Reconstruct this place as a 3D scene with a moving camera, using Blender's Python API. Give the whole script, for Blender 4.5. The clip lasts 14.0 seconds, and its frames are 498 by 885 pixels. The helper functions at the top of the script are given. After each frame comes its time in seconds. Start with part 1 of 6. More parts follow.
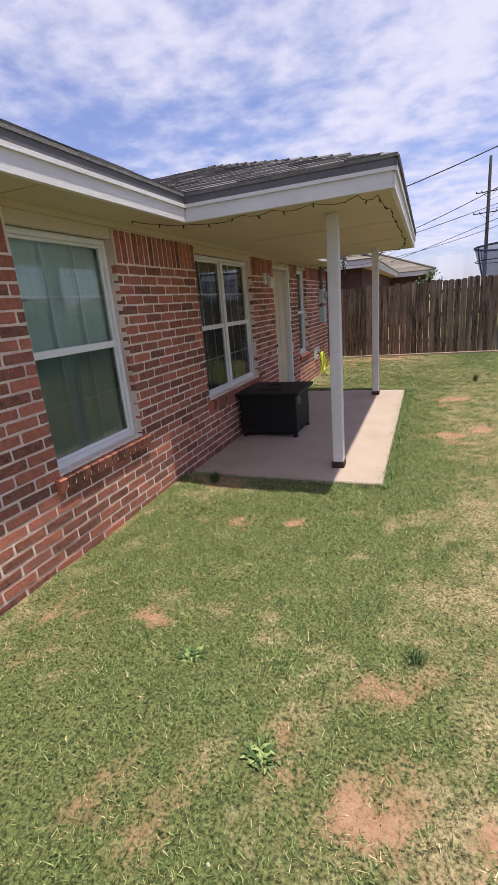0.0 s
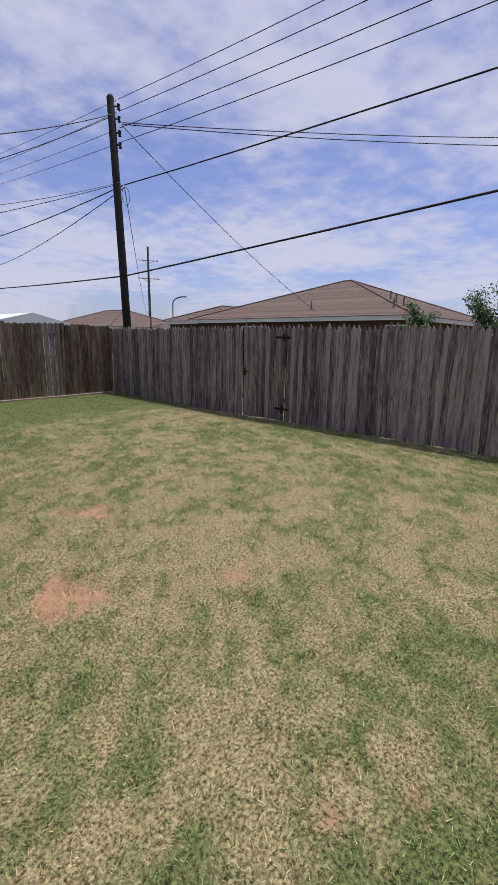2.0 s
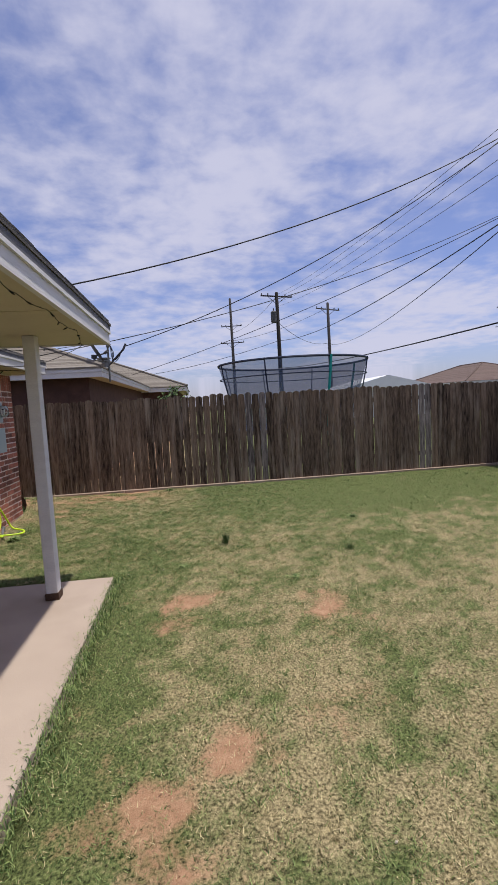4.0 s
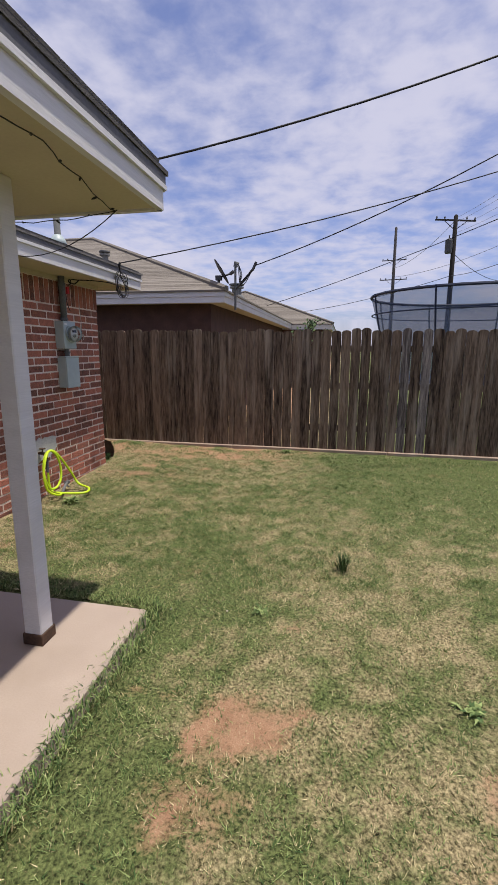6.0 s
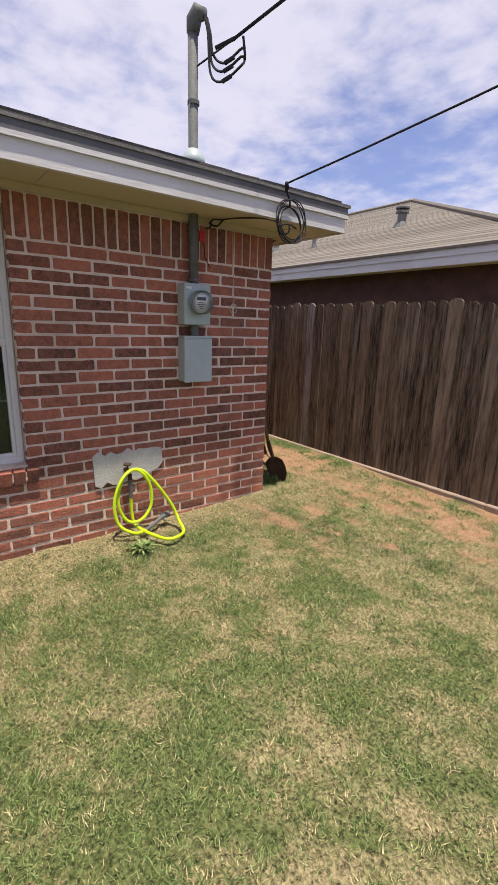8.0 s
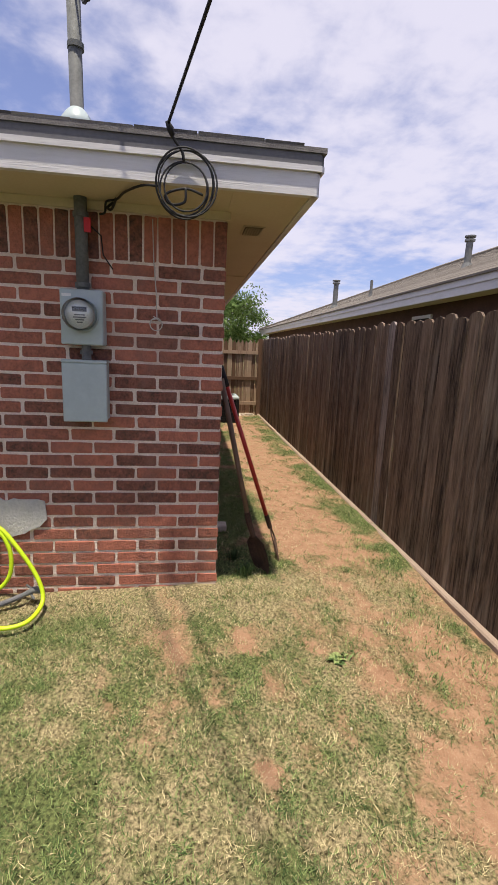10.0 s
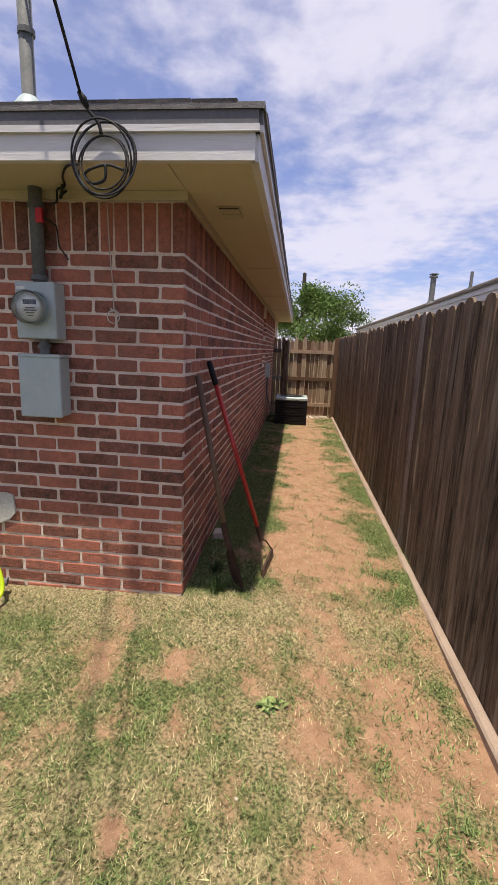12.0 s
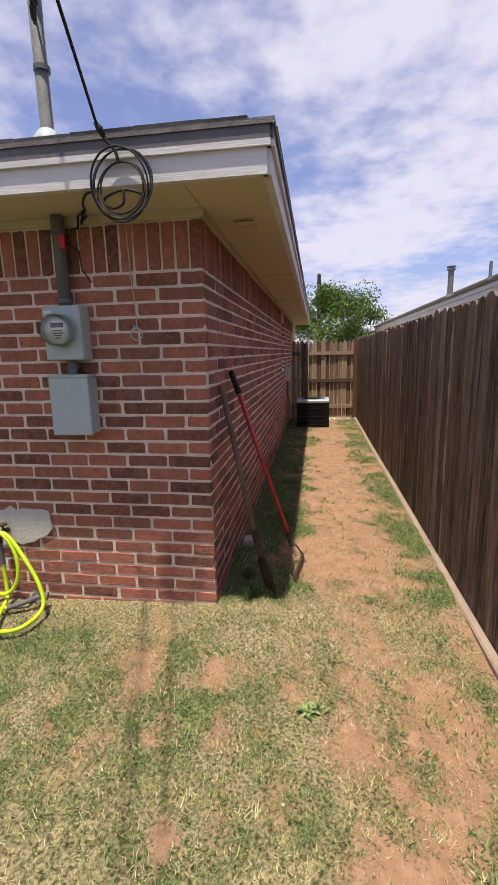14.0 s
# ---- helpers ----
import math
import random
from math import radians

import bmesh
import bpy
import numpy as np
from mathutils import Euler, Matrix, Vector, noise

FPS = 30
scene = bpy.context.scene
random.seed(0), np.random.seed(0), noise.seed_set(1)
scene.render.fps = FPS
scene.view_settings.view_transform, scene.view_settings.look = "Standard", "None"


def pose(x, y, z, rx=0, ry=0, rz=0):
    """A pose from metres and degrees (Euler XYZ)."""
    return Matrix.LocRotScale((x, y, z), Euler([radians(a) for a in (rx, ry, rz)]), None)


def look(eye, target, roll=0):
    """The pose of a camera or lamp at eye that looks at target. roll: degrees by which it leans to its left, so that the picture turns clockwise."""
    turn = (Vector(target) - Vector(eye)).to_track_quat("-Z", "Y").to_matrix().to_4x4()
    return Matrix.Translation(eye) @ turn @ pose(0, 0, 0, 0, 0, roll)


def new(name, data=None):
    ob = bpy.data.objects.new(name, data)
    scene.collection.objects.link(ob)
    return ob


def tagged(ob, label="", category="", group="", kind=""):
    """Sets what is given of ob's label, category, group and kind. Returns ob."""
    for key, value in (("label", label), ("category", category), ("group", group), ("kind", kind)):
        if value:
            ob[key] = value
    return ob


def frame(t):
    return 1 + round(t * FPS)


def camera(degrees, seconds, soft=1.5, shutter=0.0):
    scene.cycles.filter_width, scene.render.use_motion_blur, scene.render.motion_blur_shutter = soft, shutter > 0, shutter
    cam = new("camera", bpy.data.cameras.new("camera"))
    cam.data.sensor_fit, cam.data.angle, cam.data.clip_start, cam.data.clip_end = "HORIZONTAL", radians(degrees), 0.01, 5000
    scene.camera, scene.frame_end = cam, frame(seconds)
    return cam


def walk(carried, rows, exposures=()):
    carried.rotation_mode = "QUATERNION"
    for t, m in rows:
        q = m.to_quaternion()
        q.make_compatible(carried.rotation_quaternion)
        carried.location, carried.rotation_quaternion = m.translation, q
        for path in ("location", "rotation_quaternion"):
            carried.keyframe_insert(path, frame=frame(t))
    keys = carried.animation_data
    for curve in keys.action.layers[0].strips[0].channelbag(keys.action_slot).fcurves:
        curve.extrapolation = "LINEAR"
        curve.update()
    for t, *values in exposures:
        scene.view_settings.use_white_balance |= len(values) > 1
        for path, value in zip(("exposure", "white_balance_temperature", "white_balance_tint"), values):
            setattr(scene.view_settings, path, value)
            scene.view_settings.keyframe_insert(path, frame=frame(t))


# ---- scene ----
cam = camera(58.0, 14.0, 1.1)
PATH = [
    (0, (0.203, -0.231, 1.684), (-0.523, 1.541, 1.107), -5.0),
    (0.5, (0.308, 0.158, 1.642), (0.477, 2.075, 1.099), -0.5),
    (0.7, (0.255, 0.281, 1.629), (0.847, 2.123, 1.12), 0.7),
    (1, (0.14, 0.467, 1.622), (1.176, 2.105, 1.131), 1.6),
    (1.5, (0.121, 0.849, 1.635), (1.502, 2.219, 1.171), 1.9),
    (2, (0.405, 1.326, 1.622), (1.866, 2.616, 1.173), 0.9),
    (2.5, (0.664, 1.977, 1.626), (1.594, 3.702, 1.228), -5.0),
    (3, (0.753, 2.545, 1.738), (1.185, 4.493, 1.606), -6.4),
    (3.2, (0.769, 2.754, 1.738), (1.154, 4.714, 1.646), -5.6),
    (5.3, (0.771, 4.889, 1.686), (0.835, 6.854, 1.32), -2.3),
    (5.5, (0.81, 5.122, 1.685), (0.89, 7.086, 1.319), -3.1),
    (6, (0.98, 5.75, 1.636), (0.588, 7.668, 1.229), 0.3),
    (6.5, (1.104, 6.387, 1.62), (0.439, 8.199, 1.096), -0.0),
    (7, (1.123, 7.058, 1.647), (0.197, 8.758, 1.143), -1.4),
    (7.2, (1.139, 7.355, 1.628), (0.055, 8.959, 1.124), -0.1),
    (9.3, (0.729, 10.19, 1.629), (-1.121, 10.825, 1.211), -0.2),
    (9.5, (0.705, 10.38, 1.643), (-1.171, 10.933, 1.229), 0.0),
    (10, (0.65, 10.948, 1.637), (-1.291, 11.218, 1.238), 2.5),
    (10.5, (0.46, 11.314, 1.61), (-1.492, 11.49, 1.211), 5.3),
    (11, (0.358, 11.577, 1.608), (-1.597, 11.493, 1.197), 2.8),
    (11.5, (0.362, 11.746, 1.623), (-1.587, 11.577, 1.206), 2.8),
    (12, (0.376, 11.776, 1.624), (-1.572, 11.583, 1.214), 2.3),
    (12.5, (0.367, 11.772, 1.621), (-1.578, 11.543, 1.215), 0.5),
    (13, (0.368, 11.773, 1.629), (-1.574, 11.519, 1.226), -0.6),
    (13.5, (0.387, 11.765, 1.641), (-1.554, 11.49, 1.245), -1.0),
    (14, (0.401, 11.76, 1.646), (-1.538, 11.466, 1.255), -1.3),
]
walk(cam, [(t, look(eye, target, roll)) for t, eye, target, roll in PATH],
     [(0.0, 0.34, 6600, 10), (0.6, 0.06, 6500, 10), (1.0, -0.05, 6330, 10), (2.0, -0.10, 6330, 10), (3.0, -0.08, 6330, 10), (5.5, -0.08, 6400, 10), (6.0, 0.0, 6500, 10), (6.5, 0.14, 6700, 10), (7.2, 0.28, 6800, 10), (9.3, 0.32, 6850, 10), (14.0, 0.32, 6850, 10)])

# ---- light and sky ----
SUN_UP, SUN_AZ = 77.0, 91.0          # degrees of elevation; compass degrees clockwise from +y
to_sun = Vector((math.sin(radians(SUN_AZ)) * math.cos(radians(SUN_UP)), math.cos(radians(SUN_AZ)) * math.cos(radians(SUN_UP)), math.sin(radians(SUN_UP))))
sun = new("sun", bpy.data.lights.new("sun", "SUN"))
sun.data.energy, sun.data.angle, sun.data.color = 4.5, radians(1.1), (1.0, 0.93, 0.81)
sun.matrix_world = look((0, 0, 60), Vector((0, 0, 60)) - to_sun)

world = bpy.data.worlds.new("sky")
scene.world = world
world.use_nodes = True
wn, wl = world.node_tree.nodes, world.node_tree.links
wn.clear()


def wnode(kind, **vals):
    n = wn.new(kind)
    for k, v in vals.items():
        n.inputs[k].default_value = v
    return n


sky = wn.new("ShaderNodeTexSky")
sky.sky_type, sky.sun_disc = "NISHITA", False
sky.sun_elevation, sky.sun_rotation = radians(SUN_UP), radians(SUN_AZ)
tc = wn.new("ShaderNodeTexCoord")
sep = wn.new("ShaderNodeSeparateXYZ")
wl.new(tc.outputs["Generated"], sep.inputs[0])
zz = wn.new("ShaderNodeMath"); zz.operation = "MAXIMUM"; zz.inputs[1].default_value = 0.06
wl.new(sep.outputs["Z"], zz.inputs[0])
zoff = wn.new("ShaderNodeMath"); zoff.operation = "ADD"; zoff.inputs[1].default_value = 0.12
wl.new(zz.outputs[0], zoff.inputs[0])
px = wn.new("ShaderNodeMath"); px.operation = "DIVIDE"
py = wn.new("ShaderNodeMath"); py.operation = "DIVIDE"
wl.new(sep.outputs["X"], px.inputs[0]); wl.new(zoff.outputs[0], px.inputs[1])
wl.new(sep.outputs["Y"], py.inputs[0]); wl.new(zoff.outputs[0], py.inputs[1])
flat = wn.new("ShaderNodeCombineXYZ")
wl.new(px.outputs[0], flat.inputs[0]); wl.new(py.outputs[0], flat.inputs[1])
big = wnode("ShaderNodeTexNoise", Scale=0.8, Detail=4.0, Roughness=0.5, Distortion=0.15)
small = wnode("ShaderNodeTexNoise", Scale=7.5, Detail=5.0, Roughness=0.55, Distortion=0.15)
for n in (big, small):
    wl.new(flat.outputs[0], n.inputs["Vector"])
mixn = wn.new("ShaderNodeMath"); mixn.operation = "MULTIPLY_ADD"; mixn.inputs[1].default_value = 0.38
wl.new(small.outputs[0], mixn.inputs[0]); wl.new(big.outputs[0], mixn.inputs[2])
cover = wn.new("ShaderNodeMapRange")
cover.inputs["From Min"].default_value, cover.inputs["From Max"].default_value = 0.52, 0.82
cover.interpolation_type = "SMOOTHSTEP"
wl.new(mixn.outputs[0], cover.inputs["Value"])
amount = wn.new("ShaderNodeMath"); amount.operation = "MULTIPLY_ADD"; amount.inputs[1].default_value, amount.inputs[2].default_value = 0.80, 0.10
wl.new(cover.outputs[0], amount.inputs[0])
bgs = wnode("ShaderNodeBackground", Strength=0.12)
tint = wn.new("ShaderNodeMix"); tint.data_type, tint.blend_type = "RGBA", "MULTIPLY"
tint.inputs[0].default_value = 1.0
tint.inputs[7].default_value = (0.80, 0.80, 1.12, 1)
wl.new(sky.outputs[0], tint.inputs[6])
wl.new(tint.outputs[2], bgs.inputs[0])
bgc = wnode("ShaderNodeBackground", Color=(0.80, 0.79, 0.96, 1), Strength=0.84)
msh = wn.new("ShaderNodeMixShader")
wl.new(amount.outputs[0], msh.inputs[0]); wl.new(bgs.outputs[0], msh.inputs[1]); wl.new(bgc.outputs[0], msh.inputs[2])
wout = wn.new("ShaderNodeOutputWorld")
wl.new(msh.outputs[0], wout.inputs[0])


# ---- materials ----
def material(name, c1, c2, scale=6.0, rough=0.8, bump=0.3, fine=60.0, metal=0.0, stretch=(1, 1, 1), vary=0.0, c3=None, stain=1.3, island=False, spec=0.3, lo=0.3, hi=0.7, streak=False):
    """Two colours mixed by a fine and a coarse noise, a third in blotches, relief from the fine noise; vary: by piece."""
    m = bpy.data.materials.new(name)
    m.use_nodes = True
    n, l = m.node_tree.nodes, m.node_tree.links
    b = n["Principled BSDF"]
    b.inputs["Roughness"].default_value, b.inputs["Metallic"].default_value = rough, metal
    b.inputs["Specular IOR Level"].default_value = spec
    geo = n.new("ShaderNodeNewGeometry")
    mp = n.new("ShaderNodeVectorMath"); mp.operation = "MULTIPLY"; mp.inputs[1].default_value = stretch
    l.new(geo.outputs["Position"], mp.inputs[0])
    info = n.new("ShaderNodeObjectInfo")
    rnd = info.outputs["Random"]
    if island:
        add = n.new("ShaderNodeMath"); add.operation = "ADD"
        l.new(rnd, add.inputs[0]); l.new(geo.outputs["Random Per Island"], add.inputs[1])
        fr = n.new("ShaderNodeMath"); fr.operation = "FRACT"
        l.new(add.outputs[0], fr.inputs[0])
        rnd = fr.outputs[0]
    if vary:
        shift = n.new("ShaderNodeVectorMath"); shift.operation = "MULTIPLY_ADD"
        shift.inputs[1].default_value, = [(37.0, 11.0, 23.0)]
        cmb = n.new("ShaderNodeCombineXYZ")
        for k in range(3):
            l.new(rnd, cmb.inputs[k])
        l.new(cmb.outputs[0], shift.inputs[0]); l.new(mp.outputs[0], shift.inputs[2])
        vec = shift.outputs[0]
    else:
        vec = mp.outputs[0]

    def nz(sc, det, vecin):
        t = n.new("ShaderNodeTexNoise")
        t.inputs["Scale"].default_value, t.inputs["Detail"].default_value, t.inputs["Roughness"].default_value = sc, det, 0.6
        l.new(vecin, t.inputs["Vector"])
        return t.outputs[0]
    fn, co, bl = nz(fine, 4, vec), nz(scale, 3, vec), nz(stain, 4, vec if streak else geo.outputs["Position"])
    s = n.new("ShaderNodeMath"); s.operation = "MULTIPLY_ADD"; s.inputs[1].default_value = 0.5
    l.new(fn, s.inputs[0])
    h = n.new("ShaderNodeMath"); h.operation = "MULTIPLY"; h.inputs[1].default_value = 0.5
    l.new(co, h.inputs[0]); l.new(h.outputs[0], s.inputs[2])
    val = s.outputs[0]
    if vary:
        v = n.new("ShaderNodeMath"); v.operation = "MULTIPLY_ADD"; v.inputs[1].default_value = vary
        v2 = n.new("ShaderNodeMath"); v2.operation = "SUBTRACT"; v2.inputs[1].default_value = 0.5
        l.new(rnd, v2.inputs[0]); l.new(v2.outputs[0], v.inputs[0]); l.new(val, v.inputs[2])
        val = v.outputs[0]
    r = n.new("ShaderNodeMapRange"); r.inputs["From Min"].default_value, r.inputs["From Max"].default_value = lo, hi
    l.new(val, r.inputs["Value"])
    mix = n.new("ShaderNodeMix"); mix.data_type = "RGBA"
    l.new(r.outputs[0], mix.inputs[0])
    mix.inputs[6].default_value, mix.inputs[7].default_value = (*c1, 1), (*c2, 1)
    col = mix.outputs[2]
    if c3:
        br = n.new("ShaderNodeMapRange"); br.inputs["From Min"].default_value, br.inputs["From Max"].default_value, br.inputs["To Max"].default_value = 0.52, 0.72, 0.8
        l.new(bl, br.inputs["Value"])
        m3 = n.new("ShaderNodeMix"); m3.data_type = "RGBA"
        l.new(br.outputs[0], m3.inputs[0]); l.new(col, m3.inputs[6])
        m3.inputs[7].default_value = (*c3, 1)
        col = m3.outputs[2]
    l.new(col, b.inputs["Base Color"])
    if bump:
        bp = n.new("ShaderNodeBump"); bp.inputs["Strength"].default_value, bp.inputs["Distance"].default_value = bump, 0.01
        l.new(fn, bp.inputs["Height"]); l.new(bp.outputs[0], b.inputs["Normal"])
    return m


BRICK = material("brick", (0.075, 0.045, 0.036), (0.47, 0.172, 0.115), 22, 0.92, 0.9, 70, vary=0.36, lo=0.20, hi=0.70, island=True, c3=(0.25, 0.125, 0.095), stain=5.0)
MORTAR = material("mortar", (0.60, 0.49, 0.42), (0.88, 0.77, 0.68), 16, 0.95, 0.9, 90, c3=(0.46, 0.33, 0.26), stain=2.0)
PIPE = material("dull_grey_conduit", (0.08, 0.087, 0.087), (0.18, 0.187, 0.187), 10, 0.7, 0.1, 60)
TOPSTEP_GREY = material("grey_top_step", (0.10, 0.10, 0.112), (0.15, 0.15, 0.163), 5, 0.7, 0.1, 50)
PAINT = material("white_paint", (0.60, 0.59, 0.60), (0.72, 0.71, 0.72), 5, 0.6, 0.25, 40, stretch=(1, 0.15, 3), c3=(0.55, 0.54, 0.53))
SOFFIT = material("soffit_paint", (0.52, 0.45, 0.32), (0.60, 0.53, 0.39), 3, 0.7, 0.12, 50)
SHINGLE = material("shingle", (0.085, 0.08, 0.08), (0.26, 0.245, 0.24), 14, 0.95, 0.5, 160, vary=0.5, island=True)
SHINGLE_TAN = material("tan_shingle", (0.135, 0.118, 0.10), (0.235, 0.21, 0.182), 10, 0.95, 0.4, 80, vary=0.35, island=True)
SHINGLE_BROWN = material("brown_shingle", (0.10, 0.07, 0.06), (0.17, 0.125, 0.11), 8, 0.95, 0.4, 60, vary=0.3, island=True)
CONCRETE = material("concrete", (0.37, 0.295, 0.245), (0.46, 0.375, 0.315), 2.2, 0.9, 0.15, 120, c3=(0.34, 0.27, 0.22), stain=0.9)
KERB = material("kerb_concrete", (0.25, 0.18, 0.14), (0.42, 0.33, 0.26), 5, 0.9, 0.3, 100, c3=(0.36, 0.24, 0.17), stain=2)
PICKET = material("dark_weathered_wood", (0.022, 0.014, 0.010), (0.27, 0.19, 0.135), 20, 0.92, 0.9, 75, stretch=(1, 1, 0.09), vary=0.16, c3=(0.36, 0.29, 0.225), stain=9.0, streak=True, lo=0.34, hi=0.68)
PICKET_GREY = material("grey_weathered_wood", (0.07, 0.056, 0.052), (0.34, 0.29, 0.26), 20, 0.9, 0.7, 75, stretch=(1, 1, 0.07), vary=0.15, lo=0.40, hi=0.62)
PICKET_TAN = material("tan_weathered_wood", (0.13, 0.075, 0.045), (0.36, 0.26, 0.18), 6, 0.9, 0.5, 60, stretch=(1, 1, 0.05), vary=0.5, lo=0.40, hi=0.62)
POLE = material("creosote_wood", (0.012, 0.010, 0.010), (0.04, 0.034, 0.032), 8, 0.9, 0.4, 60, stretch=(1, 1, 0.06))
POLE_FAR = material("grey_pole_wood", (0.05, 0.045, 0.05), (0.10, 0.09, 0.09), 3, 0.9, 0.2, 30, stretch=(1, 1, 0.1))
WIRE = material("black_cable", (0.010, 0.010, 0.012), (0.022, 0.022, 0.025), 5, 0.6, 0.0)
WIRE_GREY = material("bare_line", (0.10, 0.10, 0.12), (0.15, 0.15, 0.17), 5, 0.5, 0.0)
STEEL = material("grey_enamel_steel", (0.36, 0.43, 0.44), (0.44, 0.52, 0.52), 4, 0.45, 0.05, 30, spec=0.5)
GALV = material("galvanised_steel", (0.11, 0.115, 0.115), (0.22, 0.225, 0.225), 10, 0.7, 0.1, 60, metal=0.15)
BLACK = material("black_powder_coat", (0.006, 0.006, 0.007), (0.011, 0.011, 0.012), 8, 0.55, 0.1, 120)
# near-black: shade put into slits and openings as colour, also the meter display
DARKGAP = material("dark_interior", (0.010, 0.010, 0.011), (0.02, 0.02, 0.022), 3, 0.95, 0.0)
WINFRAME = material("white_vinyl", (0.66, 0.67, 0.67), (0.76, 0.77, 0.77), 6, 0.45, 0.05, 40)
BLIND = material("pale_green_blind", (0.50, 0.62, 0.54), (0.60, 0.72, 0.63), 3, 0.8, 0.05, 30)
# the unlit room behind windows 2 and 3, its shade put into colour
ROOM_DARK = material("dark_room_backing", (0.085, 0.08, 0.075), (0.14, 0.13, 0.12), 3, 0.9, 0.1, 30)
HOSE = material("yellow_green_hose", (0.50, 0.70, 0.015), (0.62, 0.82, 0.03), 6, 0.4, 0.05, 60, spec=0.5)
HOSEGREY = material("grey_hose_sleeve", (0.10, 0.10, 0.11), (0.16, 0.16, 0.17), 6, 0.5, 0.1, 60)
RED = material("red_fibreglass", (0.42, 0.03, 0.025), (0.55, 0.05, 0.04), 6, 0.4, 0.05, 40, spec=0.5)
HANDLE = material("worn_ash_wood", (0.10, 0.065, 0.045), (0.24, 0.165, 0.12), 6, 0.8, 0.3, 50, stretch=(1, 1, 0.1))
RUST = material("rusty_steel", (0.035, 0.025, 0.02), (0.13, 0.075, 0.05), 12, 0.8, 0.3, 80, metal=0.3)
GREY_PATCH = material("cement_patch", (0.42, 0.42, 0.40), (0.62, 0.60, 0.57), 9, 0.95, 0.6, 60)
LEAF = material("tree_leaf", (0.07, 0.13, 0.03), (0.20, 0.30, 0.09), 3, 0.7, 0.0, 20, vary=0.6, island=True)
LEAF_DARK = material("shrub_leaf", (0.03, 0.06, 0.02), (0.085, 0.14, 0.045), 3, 0.7, 0.0, 20, vary=0.6, island=True)
BARK = material("bark", (0.05, 0.04, 0.03), (0.11, 0.09, 0.07), 6, 0.95, 0.5, 30)
GRASS = material("green_blade", (0.056, 0.105, 0.030), (0.275, 0.345, 0.125), 2.5, 0.75, 0.0, 14, vary=0.8, island=True)
STRAW = material("dry_blade", (0.20, 0.167, 0.078), (0.70, 0.60, 0.35), 2.5, 0.85, 0.0, 14, vary=0.8, island=True)
TEAL = material("teal_foam", (0.02, 0.30, 0.28), (0.03, 0.38, 0.35), 5, 0.7, 0.05)
BLUEPAD = material("navy_padding", (0.015, 0.022, 0.05), (0.03, 0.04, 0.075), 5, 0.6, 0.05)
DISH = material("dish_grey", (0.05, 0.05, 0.055), (0.09, 0.09, 0.10), 5, 0.6, 0.05)
FARWALL = material("far_brick", (0.055, 0.032, 0.028), (0.115, 0.062, 0.052), 5, 0.9, 0.2, 40)
WHITEMETAL = material("white_metal_roof", (0.72, 0.73, 0.76), (0.8, 0.81, 0.84), 2, 0.4, 0.05)
FARBAND = material("far_trees", (0.05, 0.075, 0.05), (0.10, 0.13, 0.085), 0.2, 0.95, 0.0, 1.0)
STONE = material("pale_stone", (0.45, 0.38, 0.30), (0.62, 0.55, 0.46), 20, 0.9, 0.3, 90)
METERFACE = material("meter_face", (0.66, 0.66, 0.62), (0.76, 0.76, 0.72), 30, 0.5, 0.0)
REDTAG = material("red_tape", (0.45, 0.02, 0.03), (0.55, 0.03, 0.04), 6, 0.5, 0.0)
TWINE = material("pale_twine", (0.45, 0.42, 0.38), (0.55, 0.52, 0.47), 30, 0.9, 0.0)


def glass(name, tint, rough=0.02, through_part=0.9):
    """A pane: mirror-like gloss by Fresnel over a tinted clear sheet."""
    m = bpy.data.materials.new(name)
    m.use_nodes = True
    n, l = m.node_tree.nodes, m.node_tree.links
    n.remove(n["Principled BSDF"])
    tr = n.new("ShaderNodeBsdfTransparent"); tr.inputs[0].default_value = (*[c * through_part for c in tint], 1)
    gl = n.new("ShaderNodeBsdfGlossy"); gl.inputs["Roughness"].default_value = rough
    gl.inputs["Color"].default_value = (0.9, 0.95, 0.95, 1)
    fr = n.new("ShaderNodeFresnel"); fr.inputs[0].default_value = 1.75
    mx = n.new("ShaderNodeMixShader")
    l.new(fr.outputs[0], mx.inputs[0]); l.new(tr.outputs[0], mx.inputs[1]); l.new(gl.outputs[0], mx.inputs[2])
    l.new(mx.outputs[0], n["Material Output"].inputs[0])
    return m


GLASS = glass("window_glass", (0.94, 1.0, 0.97), 0.02, 1.0)
GLASS_SCREEN = glass("screened_glass", (0.50, 0.56, 0.54), 0.08, 1.0)
CLEAR = glass("meter_glass", (0.95, 0.97, 0.97), 0.05, 1.0)


def netting():
    m = bpy.data.materials.new("safety_net")
    m.use_nodes = True
    n, l = m.node_tree.nodes, m.node_tree.links
    b = n["Principled BSDF"]
    b.inputs["Base Color"].default_value, b.inputs["Roughness"].default_value, b.inputs["Alpha"].default_value = (0.07, 0.10, 0.17, 1), 0.9, 0.58
    return m


NET = netting()


